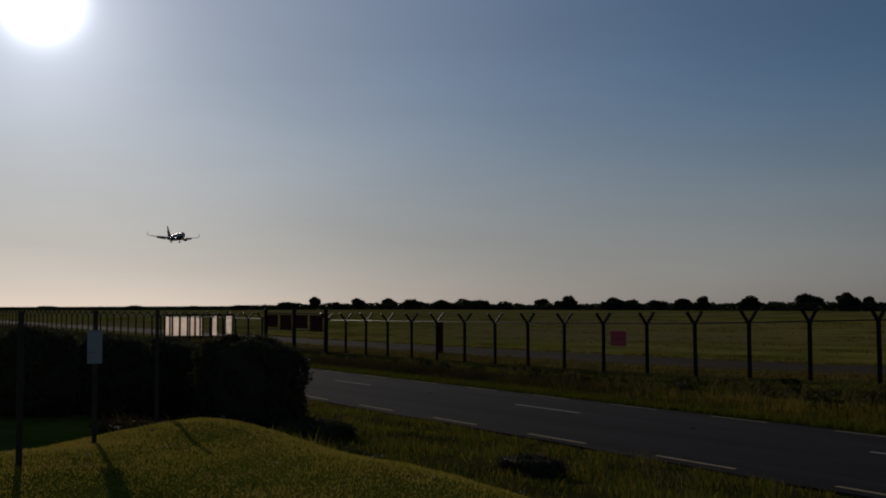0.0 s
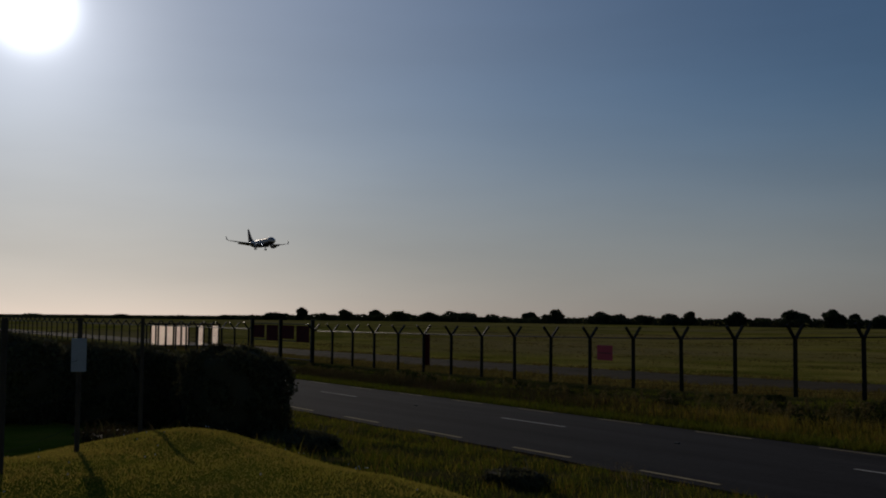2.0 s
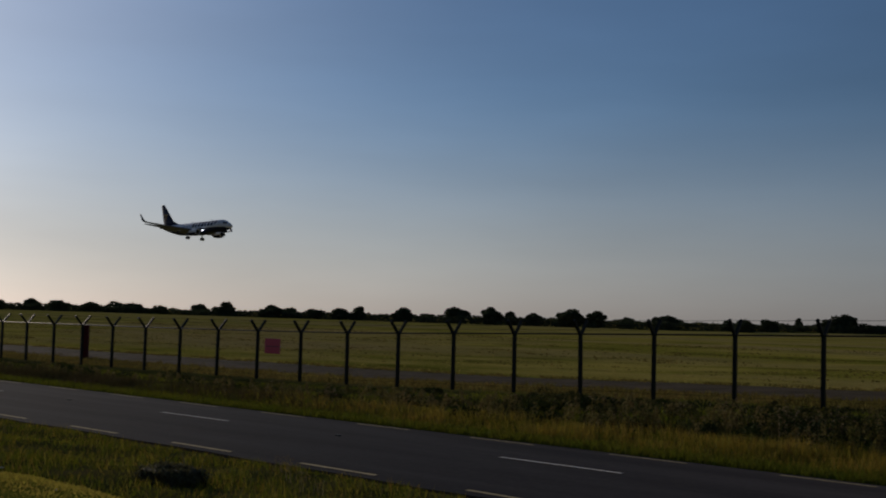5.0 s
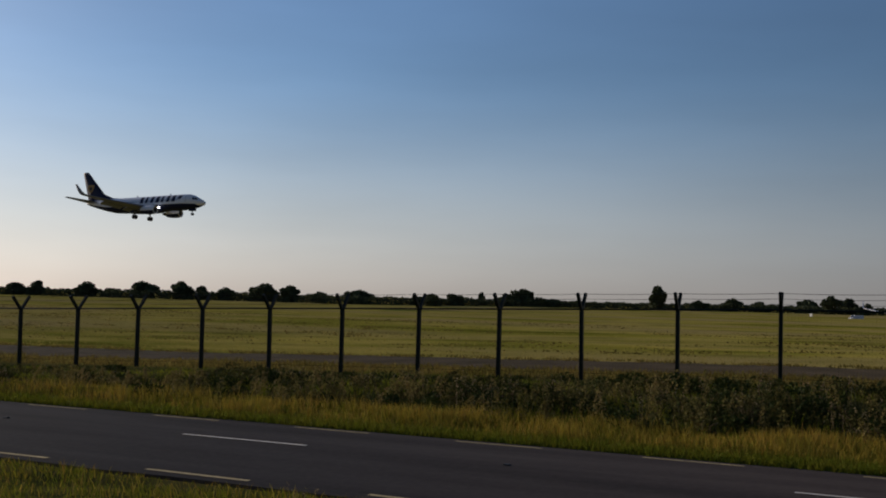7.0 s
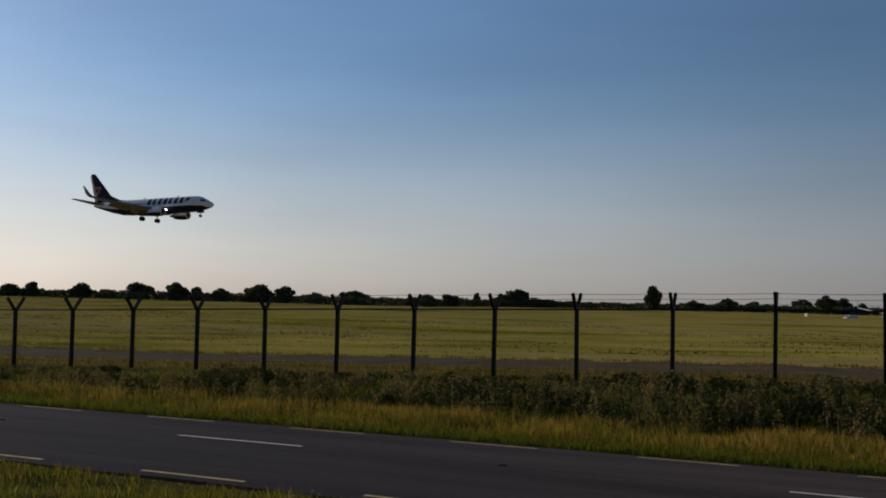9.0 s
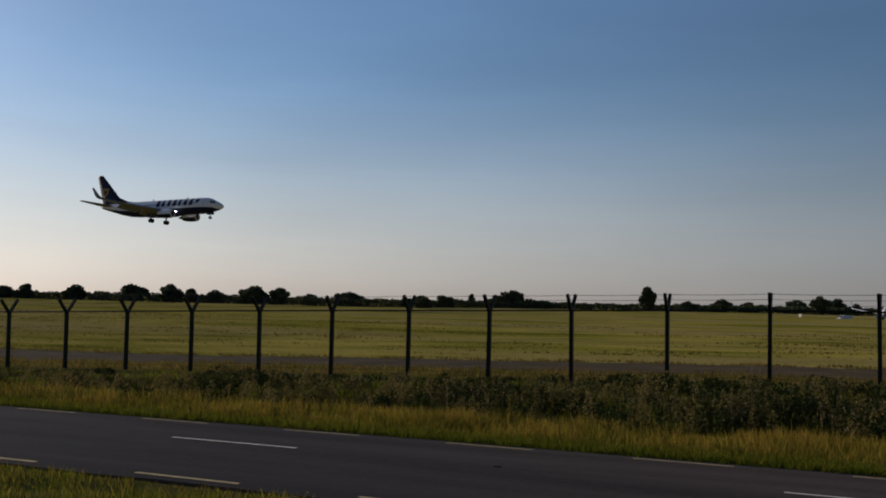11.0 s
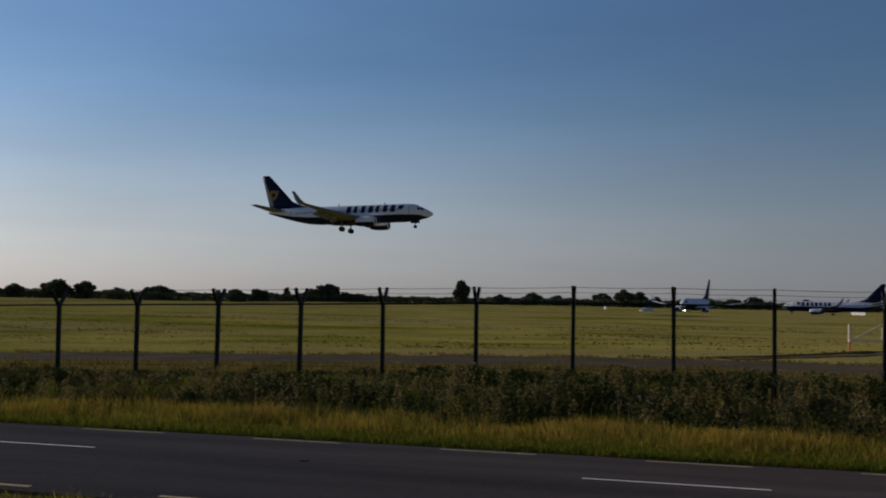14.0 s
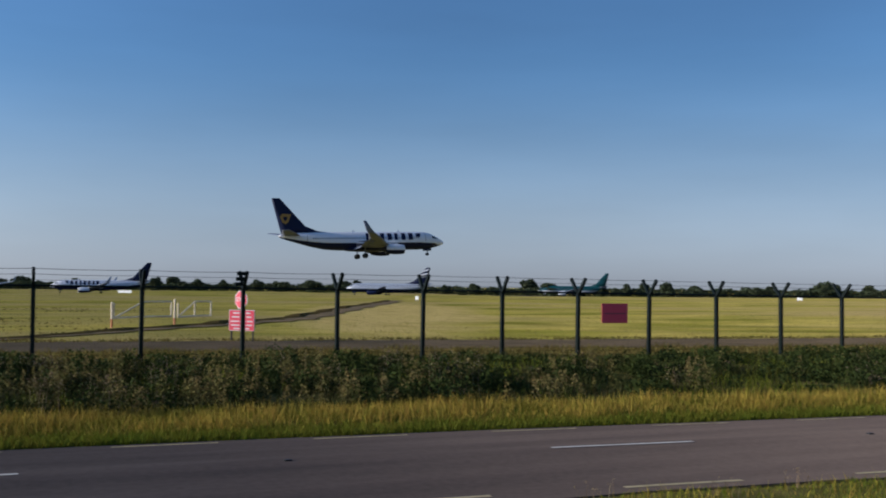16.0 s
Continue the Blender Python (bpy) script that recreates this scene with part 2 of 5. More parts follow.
M_GROUND = ground_mat()
M_ASPHALT = mat("asphalt", (0.146, 0.108, 0.084), 0.95, col2=(0.080, 0.060, 0.049), scale=0.9, bump=0.25, bump_scale=60, spec=0.04, dry=1.0, stretch=(0.10, 1.0, 1.0))
M_TRACK = mat("dark patrol track tarmac", (0.170, 0.120, 0.066), 0.95, col2=(0.095, 0.070, 0.036), scale=0.5, bump=0.3, bump_scale=30, spec=0.02, dry=0.6)
M_TARMAC = mat("weathered tarmac", (0.075, 0.070, 0.062), 0.9, col2=(0.050, 0.046, 0.040), scale=0.4, bump=0.3, bump_scale=30, spec=0.2)
M_STUD = mat("dark cast iron road stud", (0.02, 0.019, 0.018), 0.7, 0.0)
M_SOIL = mat("bare soil", (0.27, 0.180, 0.080), 0.95, col2=(0.11, 0.078, 0.030), scale=0.5, bump=0.8, bump_scale=8, spec=0.1)
M_TURF = mat("turned turf", (0.115, 0.078, 0.030), 0.95, col2=(0.055, 0.044, 0.014), scale=0.8, bump=0.8, bump_scale=6, spec=0.0, dry=1.0)
M_WHITE_LINE = mat("worn white road paint", (0.84, 0.77, 0.66), 0.9, col2=(0.62, 0.56, 0.47), scale=4, spec=0.05)
M_YELLOW_LINE = mat("worn yellow road paint", (0.58, 0.46, 0.24), 0.9, col2=(0.38, 0.30, 0.16), scale=4, spec=0.05)
M_POST = mat("dark green painted steel", (0.006, 0.011, 0.009), 0.42, col2=(0.010, 0.013, 0.011), scale=6, bump=0.1, spec=0.12)
M_WIRE = mat("dark weathered wire", (0.015, 0.015, 0.015), 0.8, spec=0.1)
M_GOLD_GRASS = mat("dry golden grass", (0.45, 0.295, 0.045), 0.85, col2=(0.28, 0.225, 0.026), scale=1.2, island=0.28, spec=0.15, trans=0.28)
# also tones down the verge blades that stand against the sun
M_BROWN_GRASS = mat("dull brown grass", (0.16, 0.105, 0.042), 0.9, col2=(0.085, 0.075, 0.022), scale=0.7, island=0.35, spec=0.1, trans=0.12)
M_GREEN_GRASS = mat("green grass", (0.120, 0.150, 0.010), 0.85, col2=(0.20, 0.185, 0.018), scale=1.0, island=0.28, spec=0.1, trans=0.36)
M_LAWN = mat("short lawn grass", (0.25, 0.222, 0.030), 0.85, col2=(0.36, 0.270, 0.052), scale=1.0, island=0.2, spec=0.1, trans=0.6)
M_HAYTUFT = mat("dry meadow tufts", (0.42, 0.325, 0.095), 0.9, col2=(0.25, 0.228, 0.044), scale=0.08, island=0.18, spec=0.0, trans=0.5, stretch=(0.5, 1.6, 1.0))
M_TUSSOCK = mat("brown tussock grass", (0.19, 0.140, 0.044), 0.9, col2=(0.11, 0.095, 0.022), scale=0.6, island=0.3, spec=0.0, trans=0.45)
M_PLUME = mat("fading willowherb leaves", (0.26, 0.190, 0.070), 0.85, col2=(0.11, 0.105, 0.024), scale=0.9, island=0.25, spec=0.1, trans=0.3)
M_WEED = mat("dark weeds", (0.028, 0.038, 0.008), 0.85, col2=(0.080, 0.070, 0.018), scale=0.8, island=0.5, spec=0.1, trans=0.2)
M_NETTLE = mat("dark nettle leaves", (0.020, 0.030, 0.007), 0.85, col2=(0.056, 0.070, 0.013), scale=0.8, island=0.18, spec=0.1, trans=0.12)
M_DOCK = mat("browning dock leaves", (0.120, 0.104, 0.028), 0.85, col2=(0.024, 0.031, 0.008), scale=0.8, island=0.18, spec=0.1, trans=0.25)
M_SEED = mat("pale seed heads", (0.33, 0.24, 0.14), 0.9, col2=(0.17, 0.12, 0.065), scale=1.5, island=0.4, spec=0.1, trans=0.3)
M_LEAF = mat("foliage", (0.055, 0.068, 0.032), 0.8, col2=(0.075, 0.086, 0.042), scale=0.4, island=0.3, spec=0.1, trans=0.2)
M_HEDGE = mat("hedge foliage", (0.105, 0.100, 0.045), 0.8, col2=(0.120, 0.108, 0.055), scale=1.0, island=0.3, spec=0.15, trans=0.25)
M_BARK = mat("bark", (0.075, 0.058, 0.042), 0.95, scale=4, bump=0.6)
M_DAISY = mat("daisy petals", (0.8, 0.8, 0.76), 0.7)

# ---------------------------------------------------------------- mesh helpers


def part(name, bm, material, parent=None, label=""):
    me = bpy.data.meshes.new(name)
    bm.to_mesh(me)
    bm.free()
    if material:
        me.materials.append(material)
    ob = new(name, me)
    if parent:
        ob.parent = parent
    return tagged(ob, label)


def data_part(name, verts, faces, material, parent=None, label="", smooth=False):
    me = bpy.data.meshes.new(name)
    me.from_pydata([tuple(map(float, v)) for v in verts], [], [tuple(map(int, f)) for f in faces])
    me.materials.append(material)
    if smooth:
        me.shade_smooth()
    ob = new(name, me)
    if parent:
        ob.parent = parent
    return tagged(ob, label)


def thing(name, label, category, group="", kind="", at=None):
    ob = new(name)
    ob.empty_display_size = 0.2
    if at is not None:
        ob.matrix_basis = at
    return tagged(ob, label, category, group, kind)


def smooth(ob):
    ob.data.shade_smooth()
    return ob


def box(bm, x0, x1, y0, y1, z0, z1, bevel=0.0):
    vs = [bm.verts.new(p) for p in product((x0, x1), (y0, y1), (z0, z1))]
    fs = [bm.faces.new([vs[i] for i in q]) for q in ((0, 1, 3, 2), (4, 6, 7, 5), (0, 4, 5, 1), (2, 3, 7, 6), (0, 2, 6, 4), (1, 5, 7, 3))]
    if bevel:
        es = list({e for f in fs for e in f.edges})
        bmesh.ops.bevel(bm, geom=es, offset=bevel, segments=2, profile=0.5, affect="EDGES")
    return bm


def tube(bm, a, b, r0, r1=None, seg=8):
    """A tapered round bar from a to b."""
    r1 = r0 if r1 is None else r1
    a, b = Vector(a), Vector(b)
    q = (b - a).to_track_quat("Z", "Y")
    rings = []
    for p, r in ((a, r0), (b, r1)):
        rings.append([bm.verts.new(p + q @ Vector((r * math.cos(2 * math.pi * i / seg), r * math.sin(2 * math.pi * i / seg), 0))) for i in range(seg)])
    for i in range(seg):
        j = (i + 1) % seg
        bm.faces.new((rings[0][i], rings[0][j], rings[1][j], rings[1][i]))
    bm.faces.new(rings[0][::-1])
    bm.faces.new(rings[1])
    return bm


def cable(bm, pts, r, seg=4):
    """One continuous wire through the points."""
    rings = []
    for i, p in enumerate(pts):
        d = Vector(pts[min(i + 1, len(pts) - 1)]) - Vector(pts[max(i - 1, 0)])
        q = d.to_track_quat("Z", "Y")
        rings.append([bm.verts.new(Vector(p) + q @ Vector((r * math.cos(2 * math.pi * k / seg), r * math.sin(2 * math.pi * k / seg), 0))) for k in range(seg)])
    for a, b in zip(rings, rings[1:]):
        for k in range(seg):
            bm.faces.new((a[k], a[(k + 1) % seg], b[(k + 1) % seg], b[k]))
    bm.faces.new(rings[0][::-1])
    bm.faces.new(rings[-1])
    return bm


# ---------------------------------------------------------------- lie of the land
ROAD_N, ROAD_F, ROAD_C = 14.45, 21.50, 18.05
FENCE_Y = 33.75
PITCH, FENCE_X0 = 3.0, -4.17


def fence_ground(x):
    """Height of the ground along the fence line."""
    return np.interp(x, (-210, -70, -50, -40, -34, -25, -19, -10, -4, 0, 5, 14, 20, 32, 60),
                     (-0.45, -0.35, -0.27, -0.19, -0.11, 0.14, 0.29, 0.50, 0.64, 0.66, 0.64, 0.61, 0.57, 0.49, 0.35))


def sstep(a, b, v):
    t = np.clip((v - a) / (b - a), 0, 1)
    return t * t * (3 - 2 * t)


def wob(x, y, amp, k):
    return amp * (np.sin(x * k + 1.3 * np.sin(y * k * 0.7)) + np.sin(y * k * 1.3 + 1.7 * np.sin(x * k * 0.6))) * 0.5


def drift(x):
    """Sideways drift of the road, which curves gently."""
    return np.interp(x, (-60, -40, -25, -12, -2, 4, 10, 15, 40), (0.45, 0.42, 0.36, 0.28, 0.05, -0.1, -0.36, -0.7, -2.4))


def height(x, y):
    x, y = np.asarray(x, float), np.asarray(y, float)
    y = y - drift(x) * sstep(9, 13, y) * (1 - sstep(23, 30, y))
    fg = fence_ground(x)
    # mound on which the camera stands, rounded at its far end
    mound = 1.45 * (1 - sstep(0, 1, (y - 5.0) / 4.2))
    mound = mound * (1 - 0.5 * sstep(0, 1, (-11.6 - 0.7 * (y - 2.0) - x) / 6.0))
    near = np.maximum(mound, 0.30 * (1 - sstep(9.0, 14.0, y))) + wob(x, y, 0.05, 1.1)
    near = near * (1 - sstep(12.5, 14.3, y)) - 0.02 * sstep(12.5, 14.3, y)
    verge = -0.02 + 0.14 * sstep(21.6, 23.5, y) + wob(x, y, 0.03, 1.7) * sstep(21.8, 23, y)
    bank = verge + (fg - 0.12) * sstep(23.0, 32.0, y)
    field_far = 0.70 - (y - 40.0) * 0.0024
    field_far = np.maximum(field_far, -0.9)
    k = sstep(36, 110, y)
    field = fg * (1 - k) + field_far * k + (wob(x, y, 0.02, 0.21) + wob(y, x, 0.03, 0.053)) * sstep(47, 60, y)
    z = np.where(y < 18.0, near, np.where(y < 33.0, bank, field))
    # the taxiways lie in a slight dip behind the crest of the meadow
    z = z - 1.5 * sstep(330, 380, y) * (1 - sstep(560, 600, y))
    inroad = sstep(14.2, 14.6, y) * (1 - sstep(21.3, 21.6, y))
    return z - 0.06 * inroad


def build_ground():
    xs = np.concatenate([-np.geomspace(3800, 125, 26), np.arange(-120, 62, 0.75), np.geomspace(66, 3800, 26)])
    ys = np.concatenate([-np.geomspace(2500, 26, 18), np.arange(-24, 48, 0.4), np.geomspace(48.5, 4200, 60)])
    X, Y = np.meshgrid(xs, ys, indexing="ij")
    Z = height(X, Y)
    V = np.stack([X, Y, Z], -1).reshape(-1, 3)
    a, b = len(xs), len(ys)
    i = (np.arange(a - 1)[:, None] * b + np.arange(b - 1)[None, :]).reshape(-1)
    F = np.stack([i, i + b, i + b + 1, i + 1], 1)
    g = data_part("ground", V, F, M_GROUND, smooth=True)
    tagged(g, "grassy airfield and rough roadside ground", "ground", kind="structure")


def strip(name, pts, material, label, category, lift=0.0, kind="structure"):
    """A band of surface: pts are rows of left and right points, laid on the land."""
    V, F = [], []
    for (x0, y0), (x1, y1) in pts:
        for k in range(5):
            x, y = x0 + (x1 - x0) * k / 4, y0 + (y1 - y0) * k / 4
            V.append((x, y, float(height(x, y)) + lift))
    for r in range(len(pts) - 1):
        for k in range(4):
            F.append((r * 5 + k, r * 5 + k + 1, r * 5 + k + 6, r * 5 + k + 5))
    return tagged(data_part(name, V, F, material, smooth=True), label, category, kind=kind)


def road_z(y):
    return 0.10 - 0.10 * abs(y - ROAD_C) / 3.2


def build_road():
    V, F = [], []
    xs = np.concatenate([np.arange(-400, -100, 10.0), np.arange(-100, 60, 1.5), np.arange(60, 401, 10.0)])
    prof = (ROAD_N, 15.3, 16.6, ROAD_C - 0.25, ROAD_C + 0.25, 19.4, 20.6, ROAD_F)
    rng = random.Random(4)
    for x in xs:
        j0, j1 = rng.uniform(-0.06, 0.06), rng.uniform(-0.06, 0.06)
        for k, y in enumerate(prof):
            yy = y + (j0 if k == 0 else j1 if k == len(prof) - 1 else 0)
            V.append((x, yy + float(drift(x)), road_z(yy)))
        V.append((x, ROAD_N + j0 + float(drift(x)), -0.25))
        V.append((x, ROAD_F + j1 + float(drift(x)), -0.25))
    m = len(prof)
    s = m + 2
    for r in range(len(xs) - 1):
        a, b = r * s, (r + 1) * s
        for k in range(m - 1):
            F.append((a + k, b + k, b + k + 1, a + k + 1))
        F.append((a + m, b + m, b, a))
        F.append((a + m - 1, b + m - 1, b + m + 1, a + m + 1))
    road = tagged(data_part("road", V, F, M_ASPHALT), "worn grey asphalt two-lane country road", "road", kind="structure")

    def dash(x0, length, y, width, material, name):
        V, F = [], []
        nseg = 6
        for i in range(nseg + 1):
            x = x0 + length * i / nseg
            for dy in (-width / 2, width / 2):
                V.append((x, y + dy + float(drift(x)), road_z(y + dy) + 0.006))
        for i in range(nseg):
            F.append((2 * i, 2 * i + 2, 2 * i + 3, 2 * i + 1))
        data_part(name, V, F, material, road)

    for x0 in np.arange(DASH_C[0] - 9 * DASH_C[2], 45, DASH_C[2]):
        dash(x0, DASH_C[1], ROAD_C + 0.1, 0.12, M_WHITE_LINE, "centre_line_dash")
    for x0 in np.arange(DASH_C[0] - 4 * DASH_C[2] + 7.1, 40, DASH_C[2]):
        bm = bmesh.new()
        x, y = x0, ROAD_C + 0.1 + float(drift(x0))
        box(bm, x - 0.06, x + 0.06, y - 0.05, y + 0.05, road_z(ROAD_C + 0.1) - 0.01, road_z(ROAD_C + 0.1) + 0.02, 0.01)
        part("road_stud", bm, M_STUD, road)
    for x0 in np.arange(DASH_F[0] - 20 * DASH_F[2], 45, DASH_F[2]):
        x0 -= 0.055 * max(x0 - DASH_F[0], 0)
        dash(x0, DASH_F[1], 21.12, 0.11, M_YELLOW_LINE, "edge_line_dash")
    for x0 in np.arange(DASH_N[0] - 20 * DASH_N[2], 30, DASH_N[2]):
        dash(x0, DASH_N[1], 14.80, 0.11, M_YELLOW_LINE, "edge_line_dash")


# first dash end, length and pitch of the centre, far-edge and near-edge lines
DASH_C = (-14.05, 2.95, 11.95)
DASH_F = (-1.25, 1.93, 4.0)
DASH_N = (-12.2, 2.1, 4.29)
build_ground()
build_road()
strip("perimeter_track", [((x, 38.4 + 0.25 * math.sin(x * 1.9) + 0.15 * math.sin(x * 0.7)), (x, 45.2 + 0.3 * math.sin(x * 1.3 + 2) + 0.2 * math.sin(x * 0.45))) for x in np.arange(-300, 130, 1.5)], M_TRACK, "dark tarmac patrol track inside the airfield fence", "track", 0.03)

# ---------------------------------------------------------------- security fence
FENCE_H, ARM = 2.75, 0.5
# how far the posts stray from an even pitch along the line
POST_K = (-22, -19, -18, -16, -15, -13, -10, -8, -7, -5, -4, -3, -2, -1, 1, 2, 3, 5, 6, 7, 9, 10, 12)
POST_DX = (-0.30, -0.27, -0.20, -0.17, -0.10, -0.02, 0.03, 0.05, 0.09, 0.09, 0.08, 0.02, -0.14, -0.08, 0.0, -0.10, -0.07, 0.05, 0.01, -0.04, -0.08, -0.06, 0.05)


def build_fence():
    fence = thing("security_fence", "tall dark steel airfield fence with Y-shaped barbed-wire tops", "fence")
    bm = bmesh.new()
    box(bm, -0.06, 0.06, -0.07, 0.07, -0.6, FENCE_H - ARM + 0.02, 0.012)
    for s in (-1, 1):
        # an arm leaning out from the head of the post
        a, b = Vector((0, 0, FENCE_H - ARM - 0.06)), Vector((0, s * 0.46, FENCE_H))
        d = (b - a).normalized()
        side = Vector((1, 0, 0))
        up = d.cross(side)
        vs = [bm.verts.new(p + side * sx * 0.045 + up * sy * 0.05) for p in (a, b) for sx, sy in ((-1, -1), (1, -1), (1, 1), (-1, 1))]
        for q in ((0, 1, 2, 3), (7, 6, 5, 4), (0, 4, 5, 1), (1, 5, 6, 2), (2, 6, 7, 3), (3, 7, 4, 0)):
            bm.faces.new([vs[i] for i in q])
    bmesh.ops.recalc_face_normals(bm, faces=bm.faces)
    first = part("post", bm, M_POST, fence)
    rng = random.Random(11)
    ks = [k for k in range(-70, 24) if not -26 < k < -22]
    pos = {}
    for i, k in enumerate(ks):
        x = FENCE_X0 + PITCH * k + float(np.interp(k, POST_K, POST_DX))
        pos[k] = (x, float(fence_ground(x)))
        ob = first if i == 0 else new("post", first.data)
        ob.parent = fence
        ob.matrix_basis = pose(x, FENCE_Y, pos[k][1], rng.uniform(-0.6, 0.6), rng.uniform(-0.5, 0.5), rng.uniform(-4, 4))

    # wire strainers stacked on the outer arm of one post
    bx, bz = pos[4]
    for j in (0.3, 0.62, 0.95):
        bm = bmesh.new()
        box(bm, bx - 0.30, bx - 0.04, FENCE_Y - 0.46 * j - 0.05, FENCE_Y - 0.46 * j + 0.05, bz + FENCE_H - ARM + ARM * j - 0.09, bz + FENCE_H - ARM + ARM * j + 0.03, 0.015)
        part("wire_strainer", bm, M_POST, fence)

    def run(name, dy, dz, r, sag, material=M_WIRE):
        for side in ([k for k in ks if k <= -26], [k for k in ks if k >= -22]):
            pts = []
            for k in side[:-1]:
                (x0, z0), (x1, z1) = pos[k], pos[k + 1]
                pts += [(x0 + (x1 - x0) * t, FENCE_Y + dy, z0 + (z1 - z0) * t + dz - sag * 4 * t * (1 - t)) for t in (0, 0.33, 0.67)]
            pts.append((pos[side[-1]][0], FENCE_Y + dy, pos[side[-1]][1] + dz))
            part(name, cable(bmesh.new(), pts, r), material, fence)

    run("top_rail", 0, FENCE_H - ARM, 0.028, 0.0, M_POST)
    run("bottom_wire", 0, 0.22, 0.005, 0.0)
    for s in (-1, 1):
        for j in (0.35, 0.68, 1.0):
            run("barbed_wire", s * 0.46 * j, FENCE_H - ARM + ARM * j - 0.01, 0.0036, 0.02)
    # woven wire: fine upright wires between the rails
    V, F = [], []
    for k in ks[:-1]:
        if k + 1 not in pos or k < -30:
            continue
        (x0, z0), (x1, z1) = pos[k], pos[k + 1]
        for j in range(1, 30):
            t = j / 30
            x, z = x0 + (x1 - x0) * t, z0 + (z1 - z0) * t
            b = len(V)
            V += [(x - 0.0010, FENCE_Y, z), (x + 0.0010, FENCE_Y, z), (x, FENCE_Y + 0.0014, z),
                  (x - 0.0010, FENCE_Y, z + 2.24), (x + 0.0010, FENCE_Y, z + 2.24), (x, FENCE_Y + 0.0014, z + 2.24)]
            F += [(b, b + 1, b + 4, b + 3), (b + 1, b + 2, b + 5, b + 4), (b + 2, b, b + 3, b + 5)]
    w = data_part("wire_mesh", V, F, M_WIRE, fence)
    tagged(w, kind="stuff")


build_fence()

# ---------------------------------------------------------------- airliners
M_WHITE = mat("white aircraft paint", (0.66, 0.66, 0.69), 0.4, col2=(0.60, 0.60, 0.63), scale=0.5, spec=0.5)
M_NAVY = mat("navy aircraft paint", (0.005, 0.009, 0.036), 0.5, col2=(0.007, 0.011, 0.040), scale=0.5, spec=0.15)
M_GOLD = mat("gold paint", (0.33, 0.18, 0.024), 0.5)
M_CABIN = mat("cabin window glass", (0.16, 0.17, 0.20), 0.2)
M_ALU = mat("grey wing metal", (0.150, 0.165, 0.215), 0.6, 0.0, col2=(0.12, 0.132, 0.17), scale=0.7, spec=0.2)
M_DARK = mat("dark metal", (0.03, 0.03, 0.032), 0.5, 0.4)
M_TYRE = mat("black tyre rubber", (0.018, 0.018, 0.018), 0.8)
M_GLASS = mat("dark cockpit glass", (0.010, 0.012, 0.016), 0.08)
M_LAMP = glow_mat("landing light glow", (1.0, 0.97, 0.9), 22.0)
M_TEAL = mat("teal green aircraft paint", (0.005, 0.060, 0.064), 0.35, col2=(0.006, 0.05, 0.054), scale=0.5)
M_PEARL = mat("pearl grey aircraft paint", (0.38, 0.41, 0.47), 0.3)
M_RED = mat("grey fin stripe paint", (0.16, 0.17, 0.19), 0.4)

# stations back from the nose: distance, centre height, half height, half width
HULL = ((0.0, -0.50, 0.05, 0.05), (0.25, -0.48, 0.36, 0.34), (0.8, -0.42, 0.68, 0.64), (1.6, -0.32, 1.02, 0.98), (2.6, -0.20, 1.38, 1.30),
        (3.4, -0.08, 1.68, 1.55), (4.6, 0.0, 1.90, 1.76), (6.5, 0.0, 2.0, 1.88), (12.0, 0.0, 2.0, 1.88), (18.0, 0.0, 2.0, 1.88), (25.0, 0.0, 2.0, 1.88),
        (28.0, 0.12, 1.90, 1.80), (31.0, 0.42, 1.58, 1.50), (34.0, 0.78, 1.12, 1.10), (36.4, 1.05, 0.68, 0.64), (37.6, 1.18, 0.40, 0.34), (38.0, 1.22, 0.2, 0.18))


def hull_at(x):
    xs = [h[0] for h in HULL]
    return [float(np.interp(x, xs, [h[i] for h in HULL])) for i in (1, 2, 3)]


def hull_mesh(upper, line):
    """The part of the fuselage above (or below) the paint line; line is its height, or rows of distance from the nose and height."""
    bm = bmesh.new()
    rows = []
    for d, c, h, w in HULL:
        at = line if isinstance(line, float) else float(np.interp(d, *zip(*line)))
        s = max(-0.98, min(0.98, (at - c) / h))
        a0 = math.asin(s)
        if upper:
            angs = [a0 + (math.pi - 2 * a0) * i / 16 for i in range(17)]
        else:
            angs = [math.pi - a0 + (math.pi + 2 * a0) * i / 16 for i in range(17)]
        rows.append([bm.verts.new((-d, w * math.cos(a), c + h * math.sin(a))) for a in angs])
    for r0, r1 in zip(rows, rows[1:]):
        for i in range(16):
            bm.faces.new((r0[i], r0[i + 1], r1[i + 1], r1[i]))
    bm.faces.new(rows[-1])
    bmesh.ops.recalc_face_normals(bm, faces=bm.faces)
    return bm


def airfoil(bm, secs):
    """A lifting surface lofted through sections: leading edge point, chord, thickness, up direction ('z' or 'y')."""
    prof = ((0, 0), (0.04, 0.55), (0.2, 1.0), (0.45, 0.9), (0.75, 0.45), (1, 0.04), (0.75, -0.3), (0.45, -0.55), (0.2, -0.6), (0.04, -0.4))
    rows = []
    for (x, y, z), chord, th, n in secs:
        n = Vector(n).normalized()
        rows.append([bm.verts.new(Vector((x - u * chord, y, z)) + n * v * th) for u, v in prof])
    m = len(prof)
    for r0, r1 in zip(rows, rows[1:]):
        for i in range(m):
            j = (i + 1) % m
            bm.faces.new((r0[i], r0[j], r1[j], r1[i]))
    bm.faces.new(rows[0][::-1])
    bm.faces.new(rows[-1])
    bmesh.ops.recalc_face_normals(bm, faces=bm.faces)
    return bm


